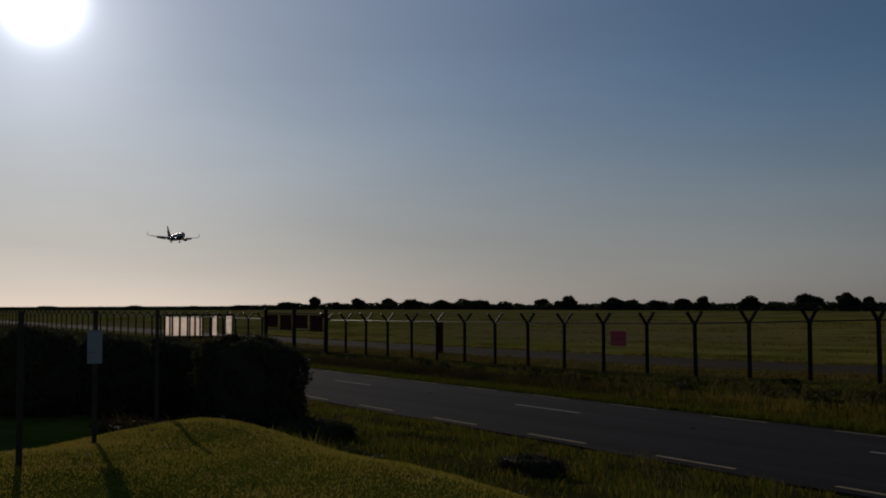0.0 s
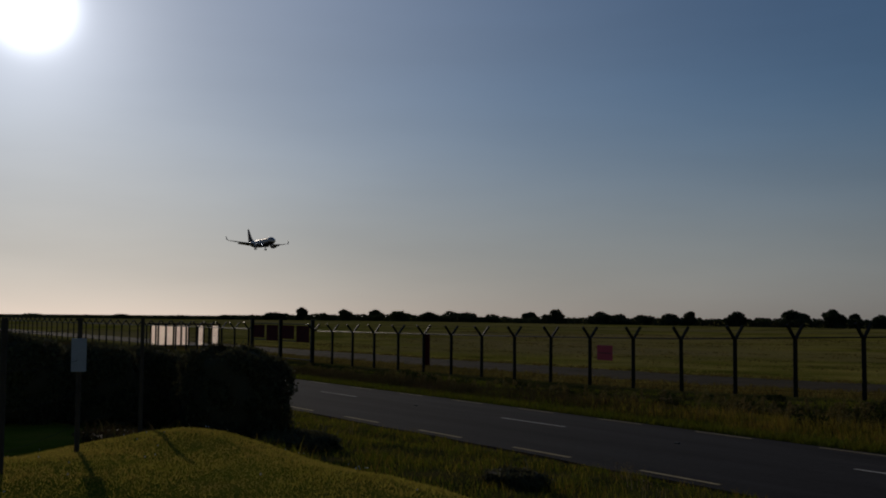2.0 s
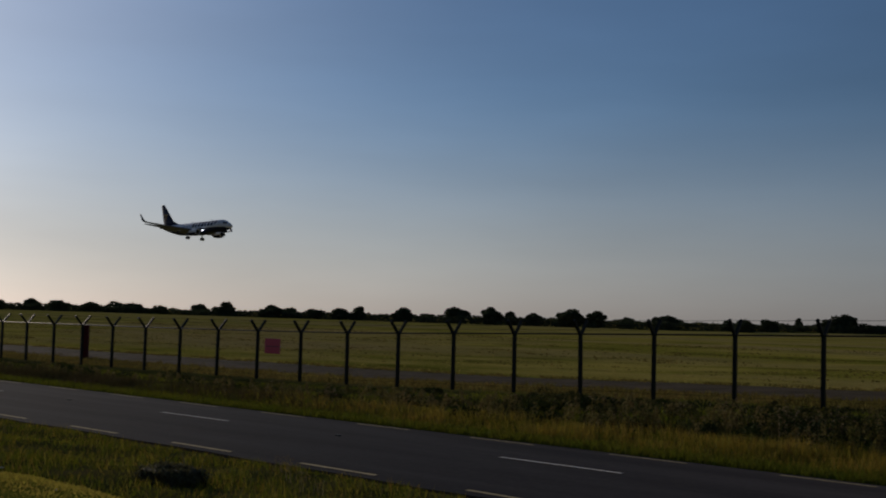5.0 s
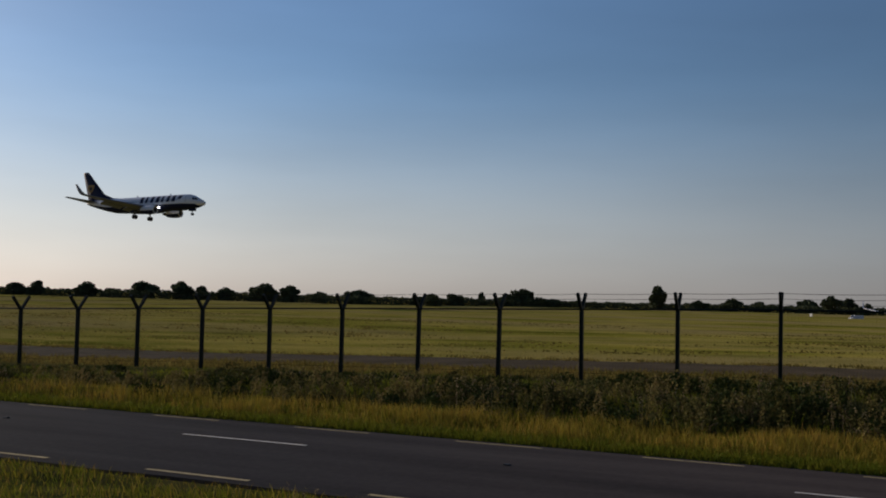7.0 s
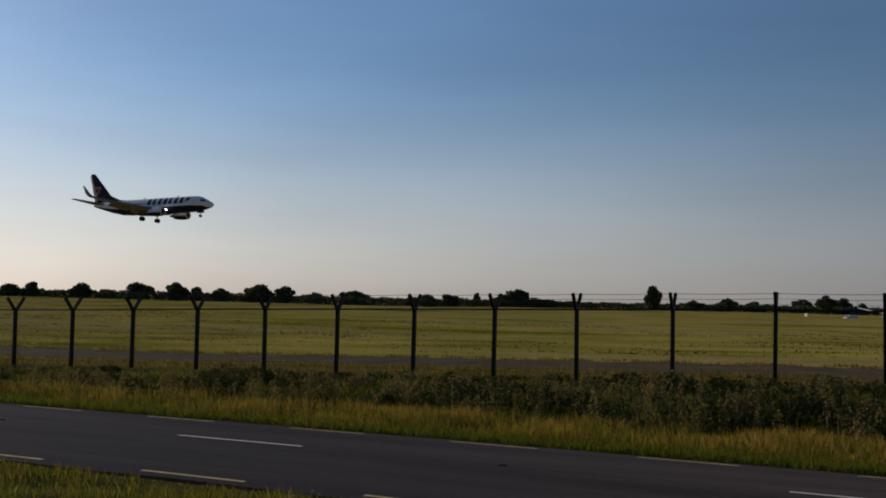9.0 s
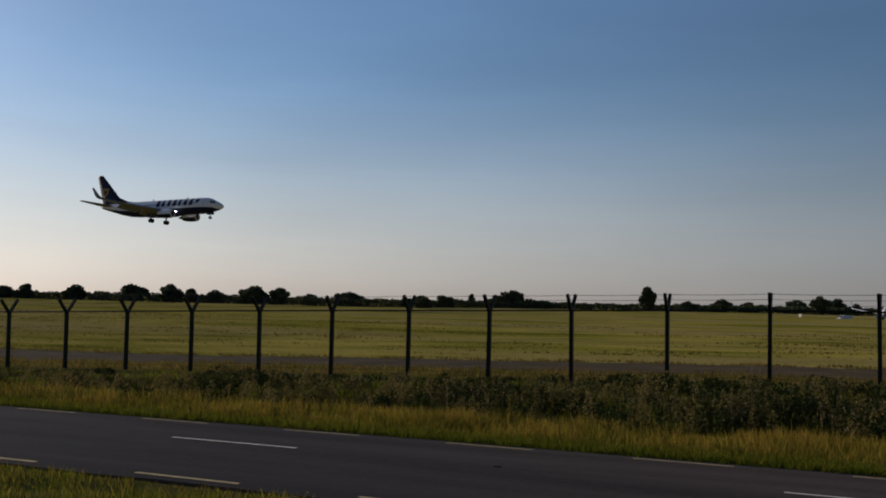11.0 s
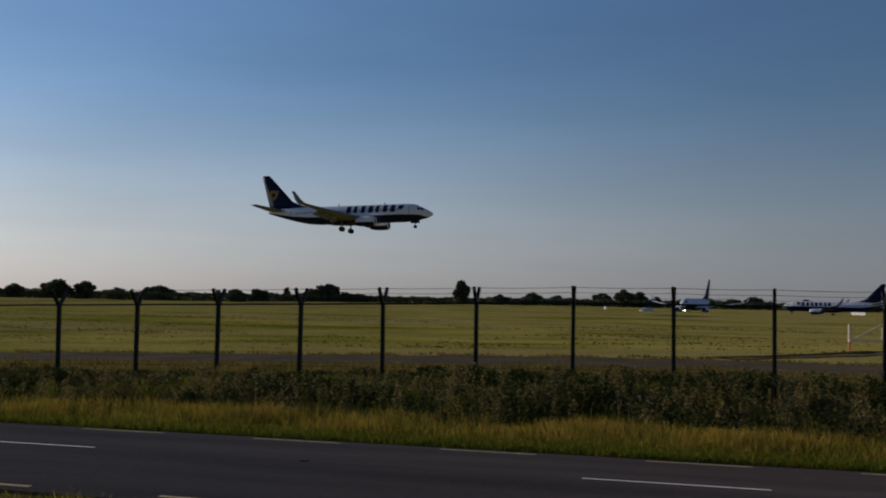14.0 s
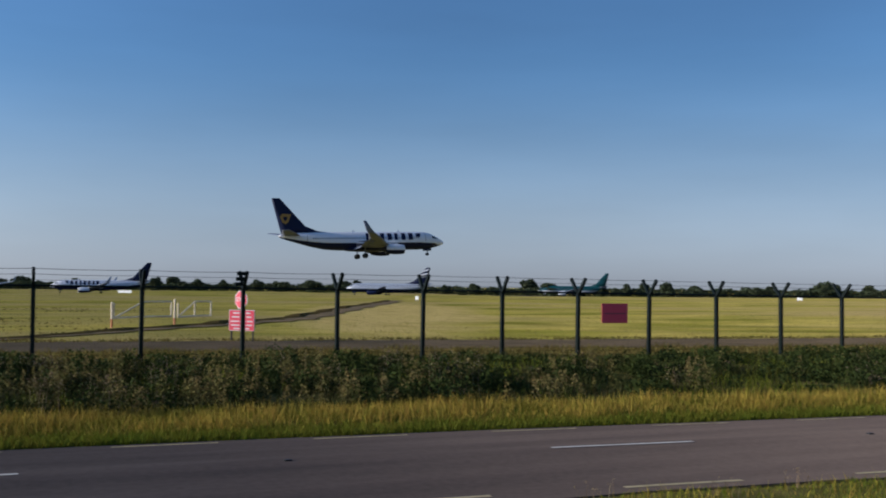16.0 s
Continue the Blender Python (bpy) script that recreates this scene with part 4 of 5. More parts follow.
def build_grass():
    rng = np.random.default_rng(3)
    # tall golden grass along the far edge of the road
    x, y = scatter(rng, 150000, -110, 46, 21.55, 24.3, 1.35)
    keep = rng.uniform(size=len(x)) < (0.35 + 0.65 * clumpy(x, y, 1.3)) * (1 - 0.5 * np.clip((y - 23.2), 0, 1))
    x, y = x[keep], y[keep]
    edge = np.clip((y - 21.55) / 0.9, 0.25, 1)
    P = on_land(x, y + drift(x))
    h = rng.uniform(0.18, 0.40, len(x)) * edge * (0.7 + 0.55 * clumpy(x, y, 0.8, 2.0))
    # towards the sun the backlit dullness of the verge is put into the blade colour
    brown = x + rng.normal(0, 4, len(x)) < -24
    for sel, m, nm, lb in ((~brown, M_GOLD_GRASS, "verge_grass", "tall dry golden grass along the road verge"), (brown, M_BROWN_GRASS, "verge_backlit_brown_grass", "road verge grass coloured dull brown on the side towards the sun")):
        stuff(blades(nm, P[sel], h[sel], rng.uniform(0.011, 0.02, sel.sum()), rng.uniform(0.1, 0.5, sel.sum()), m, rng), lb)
    x, y = scatter(rng, 90000, -110, 46, 21.45, 24.5, 1.35)
    P = on_land(x, y + drift(x))
    P = P[x > -34]
    stuff(blades("verge_undergrowth", P, rng.uniform(0.08, 0.24, len(P)), rng.uniform(0.015, 0.03, len(P)), rng.uniform(0.2, 0.7, len(P)), M_GREEN_GRASS, rng), "short green grass under the golden verge")
    x, y = scatter(rng, 42000, -60, 46, 21.42, 22.25, 1.3)
    P = on_land(x, y + drift(x))
    stuff(blades("verge_edge_grass", P, rng.uniform(0.09, 0.25, len(P)), rng.uniform(0.014, 0.026, len(P)), rng.uniform(0.2, 0.8, len(P)), M_GREEN_GRASS, rng), "green grass fringing the far edge of the road")
    # rough grass from the fence to the patrol track, creeping over the edges of the tarmac
    x, y = scatter(rng, 60000, -110, 60, 33.9, 39.0, 1.2)
    fringe = (y < 38.2) | (clumpy(x, y, 1.1, 5.0) > 0.6)
    x, y = x[fringe], y[fringe]
    stuff(blades("fence_side_grass", on_land(x, y), rng.uniform(0.08, 0.30, len(x)) * (0.6 + 0.6 * clumpy(x, y, 0.6, 1.5)), rng.uniform(0.02, 0.045, len(x)), rng.uniform(0.2, 0.8, len(x)), M_TUSSOCK, rng), "rough grass between the fence and the patrol track")
    x, y = scatter(rng, 26000, -130, 70, 44.6, 46.6)
    x, y = x[clumpy(x, y, 0.8, 2.5) > 0.4], y[clumpy(x, y, 0.8, 2.5) > 0.4]
    stuff(blades("track_side_grass", on_land(x, y), rng.uniform(0.06, 0.2, len(x)), rng.uniform(0.03, 0.07, len(x)), rng.uniform(0.3, 1.0, len(x)), M_TUSSOCK, rng), "rough grass along the far edge of the patrol track")
    # weedy bank in front of the fence: rough grass with separate leafy plants in it
    low = lambda xx, yy: np.interp(xx, (-110, -60, -30, -22, -12, -6, 10, 46), (0.35, 0.38, 0.38, 0.48, 0.72, 0.85, 0.82, 0.8)) * np.interp(yy, (24, 26, 29, 32, 34), (0.85, 0.95, 0.85, 0.5, 0.38))
    x, y = scatter(rng, 150000, -110, 46, 23.6, 34.2, 1.3)
    c = clumpy(x, y, 0.55, 1.0)
    keep = rng.uniform(size=len(x)) < 0.4 + 0.6 * c
    x, y, c = x[keep], y[keep], c[keep]
    h = rng.uniform(0.2, 0.62, len(x)) * (0.5 + 0.7 * c) * low(x, y)
    half = clumpy(x, y, 0.33, 6.0) + rng.normal(0, 0.12, len(x)) < np.interp(x, (-40, -24, -8, 6), (0.52, 0.42, 0.56, 0.68))
    for sel, m, nm, lb in ((half, M_WEED, "bank_grass", "rough dark grass on the bank below the fence"), (~half, M_GREEN_GRASS, "bank_fresh_grass", "fresher green grass on the bank below the fence")):
        stuff(blades(nm, on_land(x[sel], y[sel]), h[sel], rng.uniform(0.014, 0.03, sel.sum()), rng.uniform(0.1, 0.6, sel.sum()), m, rng), lb)
    px, py = scatter(rng, 3000, -75, 46, 23.9, 32.0, 1.25)
    pc = clumpy(px, py, 0.45, 4.0) * (0.55 + 0.45 * clumpy(px * 0.35, 0 * px, 0.9, 1.0)) * 1.25
    keep = rng.uniform(size=len(px)) < np.clip(pc * 1.5 - 0.25, 0, 1) * np.interp(px, (-60, -24, -14, -4), (0.12, 0.22, 0.5, 1))
    px, py, pc = px[keep], py[keep], pc[keep]
    ph = rng.uniform(0.45, 1.15, len(px)) * low(px, py) * (0.5 + 0.75 * pc)
    pr = rng.uniform(0.18, 0.55, len(px))
    k = 130
    u = rng.normal(size=(len(px) * k, 3))
    u /= np.linalg.norm(u, axis=1)[:, None]
    u *= rng.uniform(0.2, 1, len(u))[:, None] ** 0.4
    base = on_land(px, py)
    P = np.repeat(base, k, 0) + u * np.stack([np.repeat(pr, k), np.repeat(pr, k), np.repeat(ph, k) * 0.5], 1) + np.stack([0 * u[:, 0], 0 * u[:, 0], np.repeat(ph, k) * 0.5], 1)
    dark = np.repeat(rng.uniform(size=len(px)) < np.interp(px, (-20, 0, 12, 20), (0.5, 0.62, 0.8, 0.96)), k)
    size = rng.uniform(0.025, 0.065, len(P))
    stuff(leaves("nettle_plants", P[dark], size[dark], M_NETTLE, rng, flat=0.3), "dark green nettle plants on the bank", "weeds")
    stuff(leaves("dock_plants", P[~dark], size[~dark], M_DOCK, rng, flat=0.3), "leafy dock plants on the bank", "weeds")
    # upright fading plumes stand out singly and in groups over the dark mass
    qx, qy = scatter(rng, 2600, -60, 46, 24.1, 28.6, 1.2)
    qc = clumpy(qx, qy, 0.7, 8.0)
    keep = rng.uniform(size=len(qx)) < np.clip(qc * 3.0 - 1.35, 0, 1) * np.interp(qx, (-60, -30, -12, 12, 20), (0.2, 0.5, 1, 1, 0.15))
    qx, qy = qx[keep], qy[keep]
    qh = rng.uniform(0.65, 1.3, len(qx)) * low(qx, qy)
    qr = rng.uniform(0.07, 0.2, len(qx))
    kk = 90
    v = rng.uniform(0.1, 1, len(qx) * kk)
    b = rng.uniform(0, 2 * np.pi, len(v))
    rad = np.repeat(qr, kk) * (0.25 + 0.9 * np.sin(np.pi * v ** 0.7)) * rng.uniform(0.3, 1, len(v))
    lean = np.repeat(rng.normal(0, 0.12, len(qx)), kk) * v
    P2 = np.repeat(on_land(qx, qy), kk, 0) + np.stack([rad * np.cos(b) + lean, rad * np.sin(b), v * np.repeat(qh, kk)], 1)
    stuff(leaves("willowherb_plants", P2, rng.uniform(0.018, 0.045, len(P2)), M_PLUME, rng, flat=0.2), "upright fading willowherb plants on the bank", "weeds")
    # stalks with pale seed heads stand in groups over some of the plants
    sel = (rng.uniform(size=len(px)) < np.where(dark[::k], 0.12, 0.55)) & (px > -32) & (py < 29.5)
    m = 9
    S = np.repeat(base[sel], m, 0)
    S[:, :2] += rng.normal(0, 0.16, (len(S), 2))
    hs = np.repeat(ph[sel], m) * rng.uniform(0.6, 1.2, len(S))
    stuff(blades("dock_stalks", S, hs, np.full(len(S), 0.012), rng.uniform(0.0, 0.25, len(S)), M_SEED, rng), "pale stalks standing above the weeds", "weeds")
    k = 5
    Q = np.repeat(S, k, 0) + np.stack([rng.normal(0, 0.025, len(S) * k), rng.normal(0, 0.025, len(S) * k), np.repeat(hs, k) * rng.uniform(0.7, 1.03, len(S) * k)], 1)
    stuff(leaves("seed_heads", Q, rng.uniform(0.014, 0.032, len(Q)), M_SEED, rng), "pale brown seed heads of docks and thistles", "weeds")
    # rough grass between the mound and the road
    x, y = scatter(rng, 170000, -42, 22, 6.2, 14.75, 1.0)
    c = clumpy(x, y, 0.9, 3.0)
    keep = rng.uniform(size=len(x)) < 0.35 + 0.65 * c
    x, y, c = x[keep], y[keep], c[keep]
    h = rng.uniform(0.05, 0.19, len(x)) * (0.55 + 0.7 * c) * np.clip((14.9 - y) / 1.0, 0.3, 1)
    half = rng.uniform(size=len(x)) < 0.84
    for sel, m, nm, lb in ((half, M_GREEN_GRASS, "roadside_grass", "rough green grass between mound and road"), (~half, M_GOLD_GRASS, "roadside_dry_grass", "dry stems in the grass beside the road")):
        xs, ys = x[sel], y[sel]
        hh = h[sel] * (1.0 if m == M_GREEN_GRASS else 1.4)
        stuff(blades(nm, on_land(xs, ys + drift(xs) * np.clip((ys - 9) / 4, 0, 1)), hh, rng.uniform(0.008, 0.016, len(xs)), rng.uniform(0.2, 0.7, len(xs)), m, rng), lb)
    # pale seeding stalks stand here and there along the near edge of the road
    gx, gy = scatter(rng, 26, -40, 20, 12.2, 14.3)
    x, y = np.repeat(gx, 8) + rng.normal(0, 0.14, 208), np.repeat(gy, 8) + rng.normal(0, 0.1, 208)
    S = on_land(x, y + drift(x))
    hs = rng.uniform(0.18, 0.4, len(S))
    stuff(blades("roadside_stalks", S, hs, np.full(len(S), 0.009), rng.uniform(0.0, 0.3, len(S)), M_SEED, rng), "pale dry stalks in the roadside grass", "weeds")
    Q = np.repeat(S, 6, 0) + np.stack([rng.normal(0, 0.02, len(S) * 6), rng.normal(0, 0.02, len(S) * 6), np.repeat(hs, 6) * rng.uniform(0.78, 1.02, len(S) * 6)], 1)
    stuff(leaves("roadside_seed_heads", Q, rng.uniform(0.008, 0.016, len(Q)), M_SEED, rng), "fluffy pale seed heads in the roadside grass", "weeds")
    # clipped lawn of the mound
    x, y = scatter(rng, 190000, -19, -2.5, 0.5, 7.2)
    h = rng.uniform(0.012, 0.04, len(x)) * (0.7 + 0.6 * clumpy(x, y, 1.4))
    stuff(blades("mound_lawn", on_land(x, y, 0.01), h, rng.uniform(0.006, 0.012, len(x)), rng.uniform(0.2, 0.9, len(x)), M_LAWN, rng), "short green lawn grass on the mound")
    x, y = scatter(rng, 150, -17, -4, 1.0, 6.8)
    keep = clumpy(x, y, 0.9, 2.0) > 0.45
    x, y = x[keep], y[keep]
    P = on_land(x, y, -0.055)
    stuff(leaves("daisies", np.repeat(P, 3, 0), np.full(3 * len(P), 0.013), M_DAISY, rng), "small white daisies in the lawn", "flowers")
    # cut hay lies over the airfield in low tufts and loose rows
    x, y = scatter(rng, 150000, -130, 85, 0, 1)
    y = 46.2 + 130 * y ** 1.7
    keep = rng.uniform(size=len(x)) < 0.25 + 0.75 * clumpy(x * 0.4, y * 1.6, 0.5, 3.0)
    x, y = x[keep], y[keep]
    stuff(blades("meadow_grass", on_land(x, y, 0.02), rng.uniform(0.03, 0.09, len(x)), rng.uniform(0.03, 0.08, len(x)), rng.uniform(0.4, 1.3, len(x)), M_HAYTUFT, rng), "short dry grass over the airfield meadow")
    gx, gy = scatter(rng, 110, -150, 8, 52, 110)
    x = np.repeat(gx, 12) + rng.normal(0, 4.5, 1320)
    y = np.maximum(np.repeat(gy, 12) + rng.normal(0, 1.6, 1320), 48.0)
    P = np.repeat(on_land(x, y), 10, 0)
    P[:, :2] += rng.normal(0, 0.3, (len(P), 2)) * [2.6, 0.8]
    P[:, 2] = height(P[:, 0], P[:, 1]) - 0.02
    stuff(blades("meadow_tussocks", P, rng.uniform(0.05, 0.13, len(P)), rng.uniform(0.08, 0.2, len(P)), rng.uniform(0.6, 1.6, len(P)), M_TUSSOCK, rng), "brown tussocks in the airfield meadow")


build_grass()

# ---------------------------------------------------------------- bushes by the mound


def bush(label, x, y, rx, ry, top, n, seed, name="hedge_bush", category="bush", group="bushes beside the mound", leaf=0.05, material=None):
    rng = np.random.default_rng(seed)
    z0 = float(height(x, y)) - 0.1
    h = top - z0
    b = thing(name, label, category, group, at=pose(x, y, z0))
    material = material or M_HEDGE
    # dense twiggy heart
    bm = bmesh.new()
    bmesh.ops.create_icosphere(bm, subdivisions=4, radius=1.0)
    for v in bm.verts:
        d = v.co.normalized()
        k = 0.86 + 0.10 * noise.noise(d * 2.2 + Vector((seed, 0, 0))) + 0.05 * noise.noise(d * 6 + Vector((0, seed, 0)))
        zz = d.z
        sq = 1 / max(abs(d.x), abs(d.y), abs(d.z)) ** 0.55
        v.co = Vector((d.x * rx * k * sq, d.y * ry * k * sq, max(h * 0.5 + zz * h * 0.5 * k * sq, 0.0)))
    smooth(part("heart", bm, material, b))
    # leaf shell with an uneven outline
    d = rng.normal(size=(n, 3))
    d /= np.linalg.norm(d, axis=1)[:, None]
    sq = 1 / np.max(np.abs(d), axis=1) ** 0.55
    bumpy = 0.88 + 0.09 * np.sin(d[:, 0] * 7 + seed) * np.sin(d[:, 1] * 6) + 0.06 * np.sin(d[:, 2] * 9 + d[:, 0] * 8 + seed) + rng.normal(0, 0.035, n)
    P = d * (sq * bumpy)[:, None] * [rx, ry, h * 0.5] + [0, 0, h * 0.5]
    P[:, 2] = np.maximum(P[:, 2], 0.03)
    leaves("leaves", P, rng.uniform(0.6, 1.3, n) * leaf, material, rng, b, out=d)
    # twigs that stick out
    m = n // 60
    i = rng.integers(0, n, m)
    shoot = blades("new_growth", P[i], rng.uniform(0.1, 0.28, m), rng.uniform(0.02, 0.04, m), rng.uniform(0.3, 0.9, m), material, rng, b)
    tagged(shoot, kind="stuff")
    return b


bush("clipped dark green hedge bush at the end of the mound", -22.7, 9.0, 1.20, 1.15, 2.34, 26000, 1)
bush("dark bramble bush behind the wire fence", -26.8, 8.3, 1.25, 1.2, 2.22, 15000, 2)
bush("dark overgrown bramble bush behind the wire fence", -25.4, 6.6, 1.3, 1.1, 2.35, 15000, 3)
bush("low dark bramble bush behind the wire fence", -24.6, 4.9, 1.4, 1.0, 2.55, 15000, 4)
bush("sprawling low undergrowth at the hedge foot", -21.1, 9.7, 1.15, 0.8, 0.60, 8000, 5, "undergrowth", "undergrowth", "", 0.05)
bush("small dark thistle clump in the roadside grass", -14.9, 10.9, 0.60, 0.40, 0.50, 2600, 6, "thistle_clump", "weeds", "", 0.045)
bush("low weeds along the foot of the wire fence", -18.2, 5.6, 2.2, 0.6, 1.0, 7000, 7, "undergrowth", "undergrowth", "", 0.05, M_BROWN_GRASS)

# ---------------------------------------------------------------- trees on the skyline


def tree_mesh_parts(seed, w, h, n=420, trunk=0.14):
    """Trunk with limbs, and a crown of leaf clumps, for a tree of that width and height."""
    rng = np.random.default_rng(seed)
    bm = bmesh.new()
    th = h * trunk
    tube(bm, (0, 0, -0.5), (0, 0, th), 0.035 * h, 0.026 * h, 7)
    heads = []
    m = 7
    for i in range(m):
        a = 2 * math.pi * i / m + rng.uniform(-0.4, 0.4)
        r = w * 0.30 * rng.uniform(0.5, 1.15)
        z = h * rng.uniform(0.34, 0.76)
        p = Vector((math.cos(a) * r, math.sin(a) * r, z))
        tube(bm, (0, 0, th * rng.uniform(0.7, 1.0)), p, 0.016 * h, 0.006 * h, 5)
        heads.append((p, w * rng.uniform(0.17, 0.27), h * rng.uniform(0.14, 0.21)))
    heads.append((Vector((rng.uniform(-0.1, 0.1) * w, 0, h * 0.80)), w * 0.24, h * 0.19))
    heads.append((Vector((0, 0, h * 0.5)), w * 0.33, h * 0.25))
    heads.append((Vector((rng.uniform(-0.2, 0.2) * w, 0, h * 0.26)), w * 0.38, h * 0.22))
    heads.append((Vector((rng.uniform(-0.3, 0.3) * w, 0, h * 0.16)), w * 0.44, h * 0.16))
    P = []
    for p, rw, rh in heads:
        d = rng.normal(size=(n // len(heads) + 1, 3))
        d /= np.linalg.norm(d, axis=1)[:, None]
        d *= rng.uniform(0.35, 1.08, len(d))[:, None] ** 0.5
        P.append(d * [rw, rw, rh] + np.array(p))
    P = np.concatenate(P)
    return bm, P, rng


def tree(label, seed, w, h, n=420):
    t = thing("tree", label, "tree", "trees along the far edge of the airfield")
    bm, P, rng = tree_mesh_parts(seed, w, h, n)
    part("trunk", bm, M_BARK, t)
    leaves("crown", P, rng.uniform(0.028, 0.056, len(P)) * (w + h), M_LEAF, rng, t)
    return t


# bearing, height and width of each tree on the skyline
SKY_WEST = ((-78.4, 3.2, 16), (-76.0, 2.8, 14), (-74.2, 3.4, 15), (-71.3, 3.2, 17), (-69.0, 3.6, 14), (-66.5, 5.4, 13), (-65.1, 7.4, 7), (-63.9, 4.4, 8), (-62.8, 6.4, 9.2), (-61.2, 6.6, 9.2),
            (-60.0, 5.8, 14), (-58.4, 4.7, 12), (-57.3, 5.8, 14), (-56.3, 5.5, 11), (-55.1, 4.7, 12), (-53.0, 7.1, 10), (-51.7, 8.7, 13), (-49.4, 7.3, 14))
SKY_MID = ((-48.3, 6.2, 12), (-47.1, 6.0, 12), (-45.8, 6.8, 12), (-44.8, 8.2, 9), (-42.5, 8.4, 11.4), (-41.3, 5.2, 10), (-39.7, 9.2, 16), (-37.8, 9.8, 12), (-36.8, 7.8, 8), (-35.6, 7.2, 9.7),
           (-33.6, 9.6, 16), (-32.3, 9.0, 12), (-30.8, 6.2, 10), (-28.7, 7.5, 18), (-25.7, 5.8, 7), (-24.9, 6.3, 12), (-23.7, 6.7, 11), (-22.2, 7.3, 4.5), (-20.8, 6.6, 12), (-20.0, 9.3, 13), (-19.1, 5.0, 9))
SKY_EAST = ((-18.4, 3.8, 12), (-17.2, 3.1, 10), (-13.0, 12.6, 10), (-10.9, 5.1, 9.7), (-9.2, 6.5, 12), (-8.0, 5.2, 9.7), (-5.6, 7.0, 12), (-4.5, 9.1, 11), (-3.7, 8.3, 9.7), (1.0, 5.2, 9.7), (2.1, 6.4, 12),
            (4.2, 4.6, 9.7), (8.6, 6.7, 5.5), (9.3, 7.0, 8.5), (10.6, 6.0, 7.6), (11.9, 4.3, 6.5), (14.9, 4.8, 9), (16.5, 5.6, 12), (18.2, 5.6, 9.7), (20.6, 4.4, 8))
SKY_FAR_EAST = ((25.0, 6.4, 7), (28.0, 9.0, 11), (28.9, 6.9, 12), (33.0, 6.7, 7), (33.9, 7.4, 8), (35.1, 7.8, 9.7), (36.4, 6.2, 8), (39.0, 5.6, 12), (42.8, 8.7, 17), (44.9, 7.1, 9.7), (48.0, 6.0, 12))


def build_trees():
    rng = random.Random(21)
    # slighter trees fill the line towards the east
    small = tuple((-2.6 + 1.13 * i + rng.uniform(-0.4, 0.4), rng.uniform(3.6, 6.2), rng.uniform(4.5, 8.5)) for i in range(47))
    for az, h, w in SKY_WEST + SKY_MID + SKY_EAST + SKY_FAR_EAST + small:
        a = radians(az)
        r = 620 + rng.uniform(-12, 25)
        x, y = r * math.sin(a), r * math.cos(a)
        shape = "broad low" if w > 1.7 * h else "tall narrow" if h > w else "rounded"
        tree("dark %s tree on the far edge of the airfield" % shape, rng.randrange(10 ** 6), w * 1.05, h + (0.9 if az > -60 else 0.2 if az > -66 else -0.9), 1700 if h > 6 else 1100).matrix_basis = pose(x, y, float(height(x, y)) - 0.25, 0, 0, rng.uniform(0, 360))
    # unbroken hedgerow along the foot of the trees
    g = np.random.default_rng(8)
    n = 80000
    az = g.uniform(-84, 52, n)
    a = np.radians(az)
    r = 628 + g.normal(0, 4, n)
    hh = np.interp(az, (-84, -70, -66, -55, -42, -30, -20, -17, -14, -10, 2, 6, 12, 24, 36, 52), (1.2, 1.6, 3.2, 4.0, 5.0, 4.9, 4.1, 3.4, 3.3, 4.0, 3.9, 3.8, 3.6, 4.2, 4.7, 4.8))
    hh = hh * (0.86 + 0.28 * clumpy(az * 8, 0 * az, 0.5))
    z = g.uniform(0, 1, n) ** 0.8 * hh
    x, y = r * np.sin(a), r * np.cos(a)
    P = np.stack([x, y, height(x, y) + z], 1)
    stuff(leaves("far_hedgerow", P, g.uniform(0.45, 0.85, n), M_LEAF, g), "dark hedgerow along the far airfield boundary", "hedgerow")


build_trees()

# ---------------------------------------------------------------- signs, gates and small things
M_SIGN_RED = mat("red sign face", (0.72, 0.046, 0.085), 0.45, col2=(0.62, 0.040, 0.070), scale=2, trans=0.03)
M_SIGN_WHITE = mat("white sign face", (0.75, 0.74, 0.72), 0.5)
M_GALV = mat("galvanised steel", (0.45, 0.45, 0.44), 0.45, 0.6, scale=5)
M_GATE_WHITE = mat("weathered white paint", (0.80, 0.70, 0.52), 0.8, col2=(0.60, 0.49, 0.31), scale=3)
M_ORANGE = mat("faded orange paint", (0.46, 0.17, 0.05), 0.7)
M_TIMBER = mat("weathered fence timber", (0.085, 0.065, 0.045), 0.9, col2=(0.05, 0.04, 0.03), scale=5, bump=0.5)
M_PLATE = mat("pale grey sign plate", (0.46, 0.48, 0.55), 0.5, col2=(0.38, 0.40, 0.47), scale=3)
M_PANEL = mat("frosted glazing panel", (0.90, 0.78, 0.68), 0.42, col2=(0.62, 0.50, 0.44), scale=1.2)
M_PANEL.node_tree.nodes["Principled BSDF"].inputs["Transmission Weight"].default_value = 1.0
M_BROWNRED = mat("red-brown painted steel", (0.10, 0.012, 0.012), 0.8, col2=(0.06, 0.010, 0.010), scale=3, spec=0.1)
M_VAN = mat("white vehicle paint", (0.75, 0.75, 0.75), 0.3)


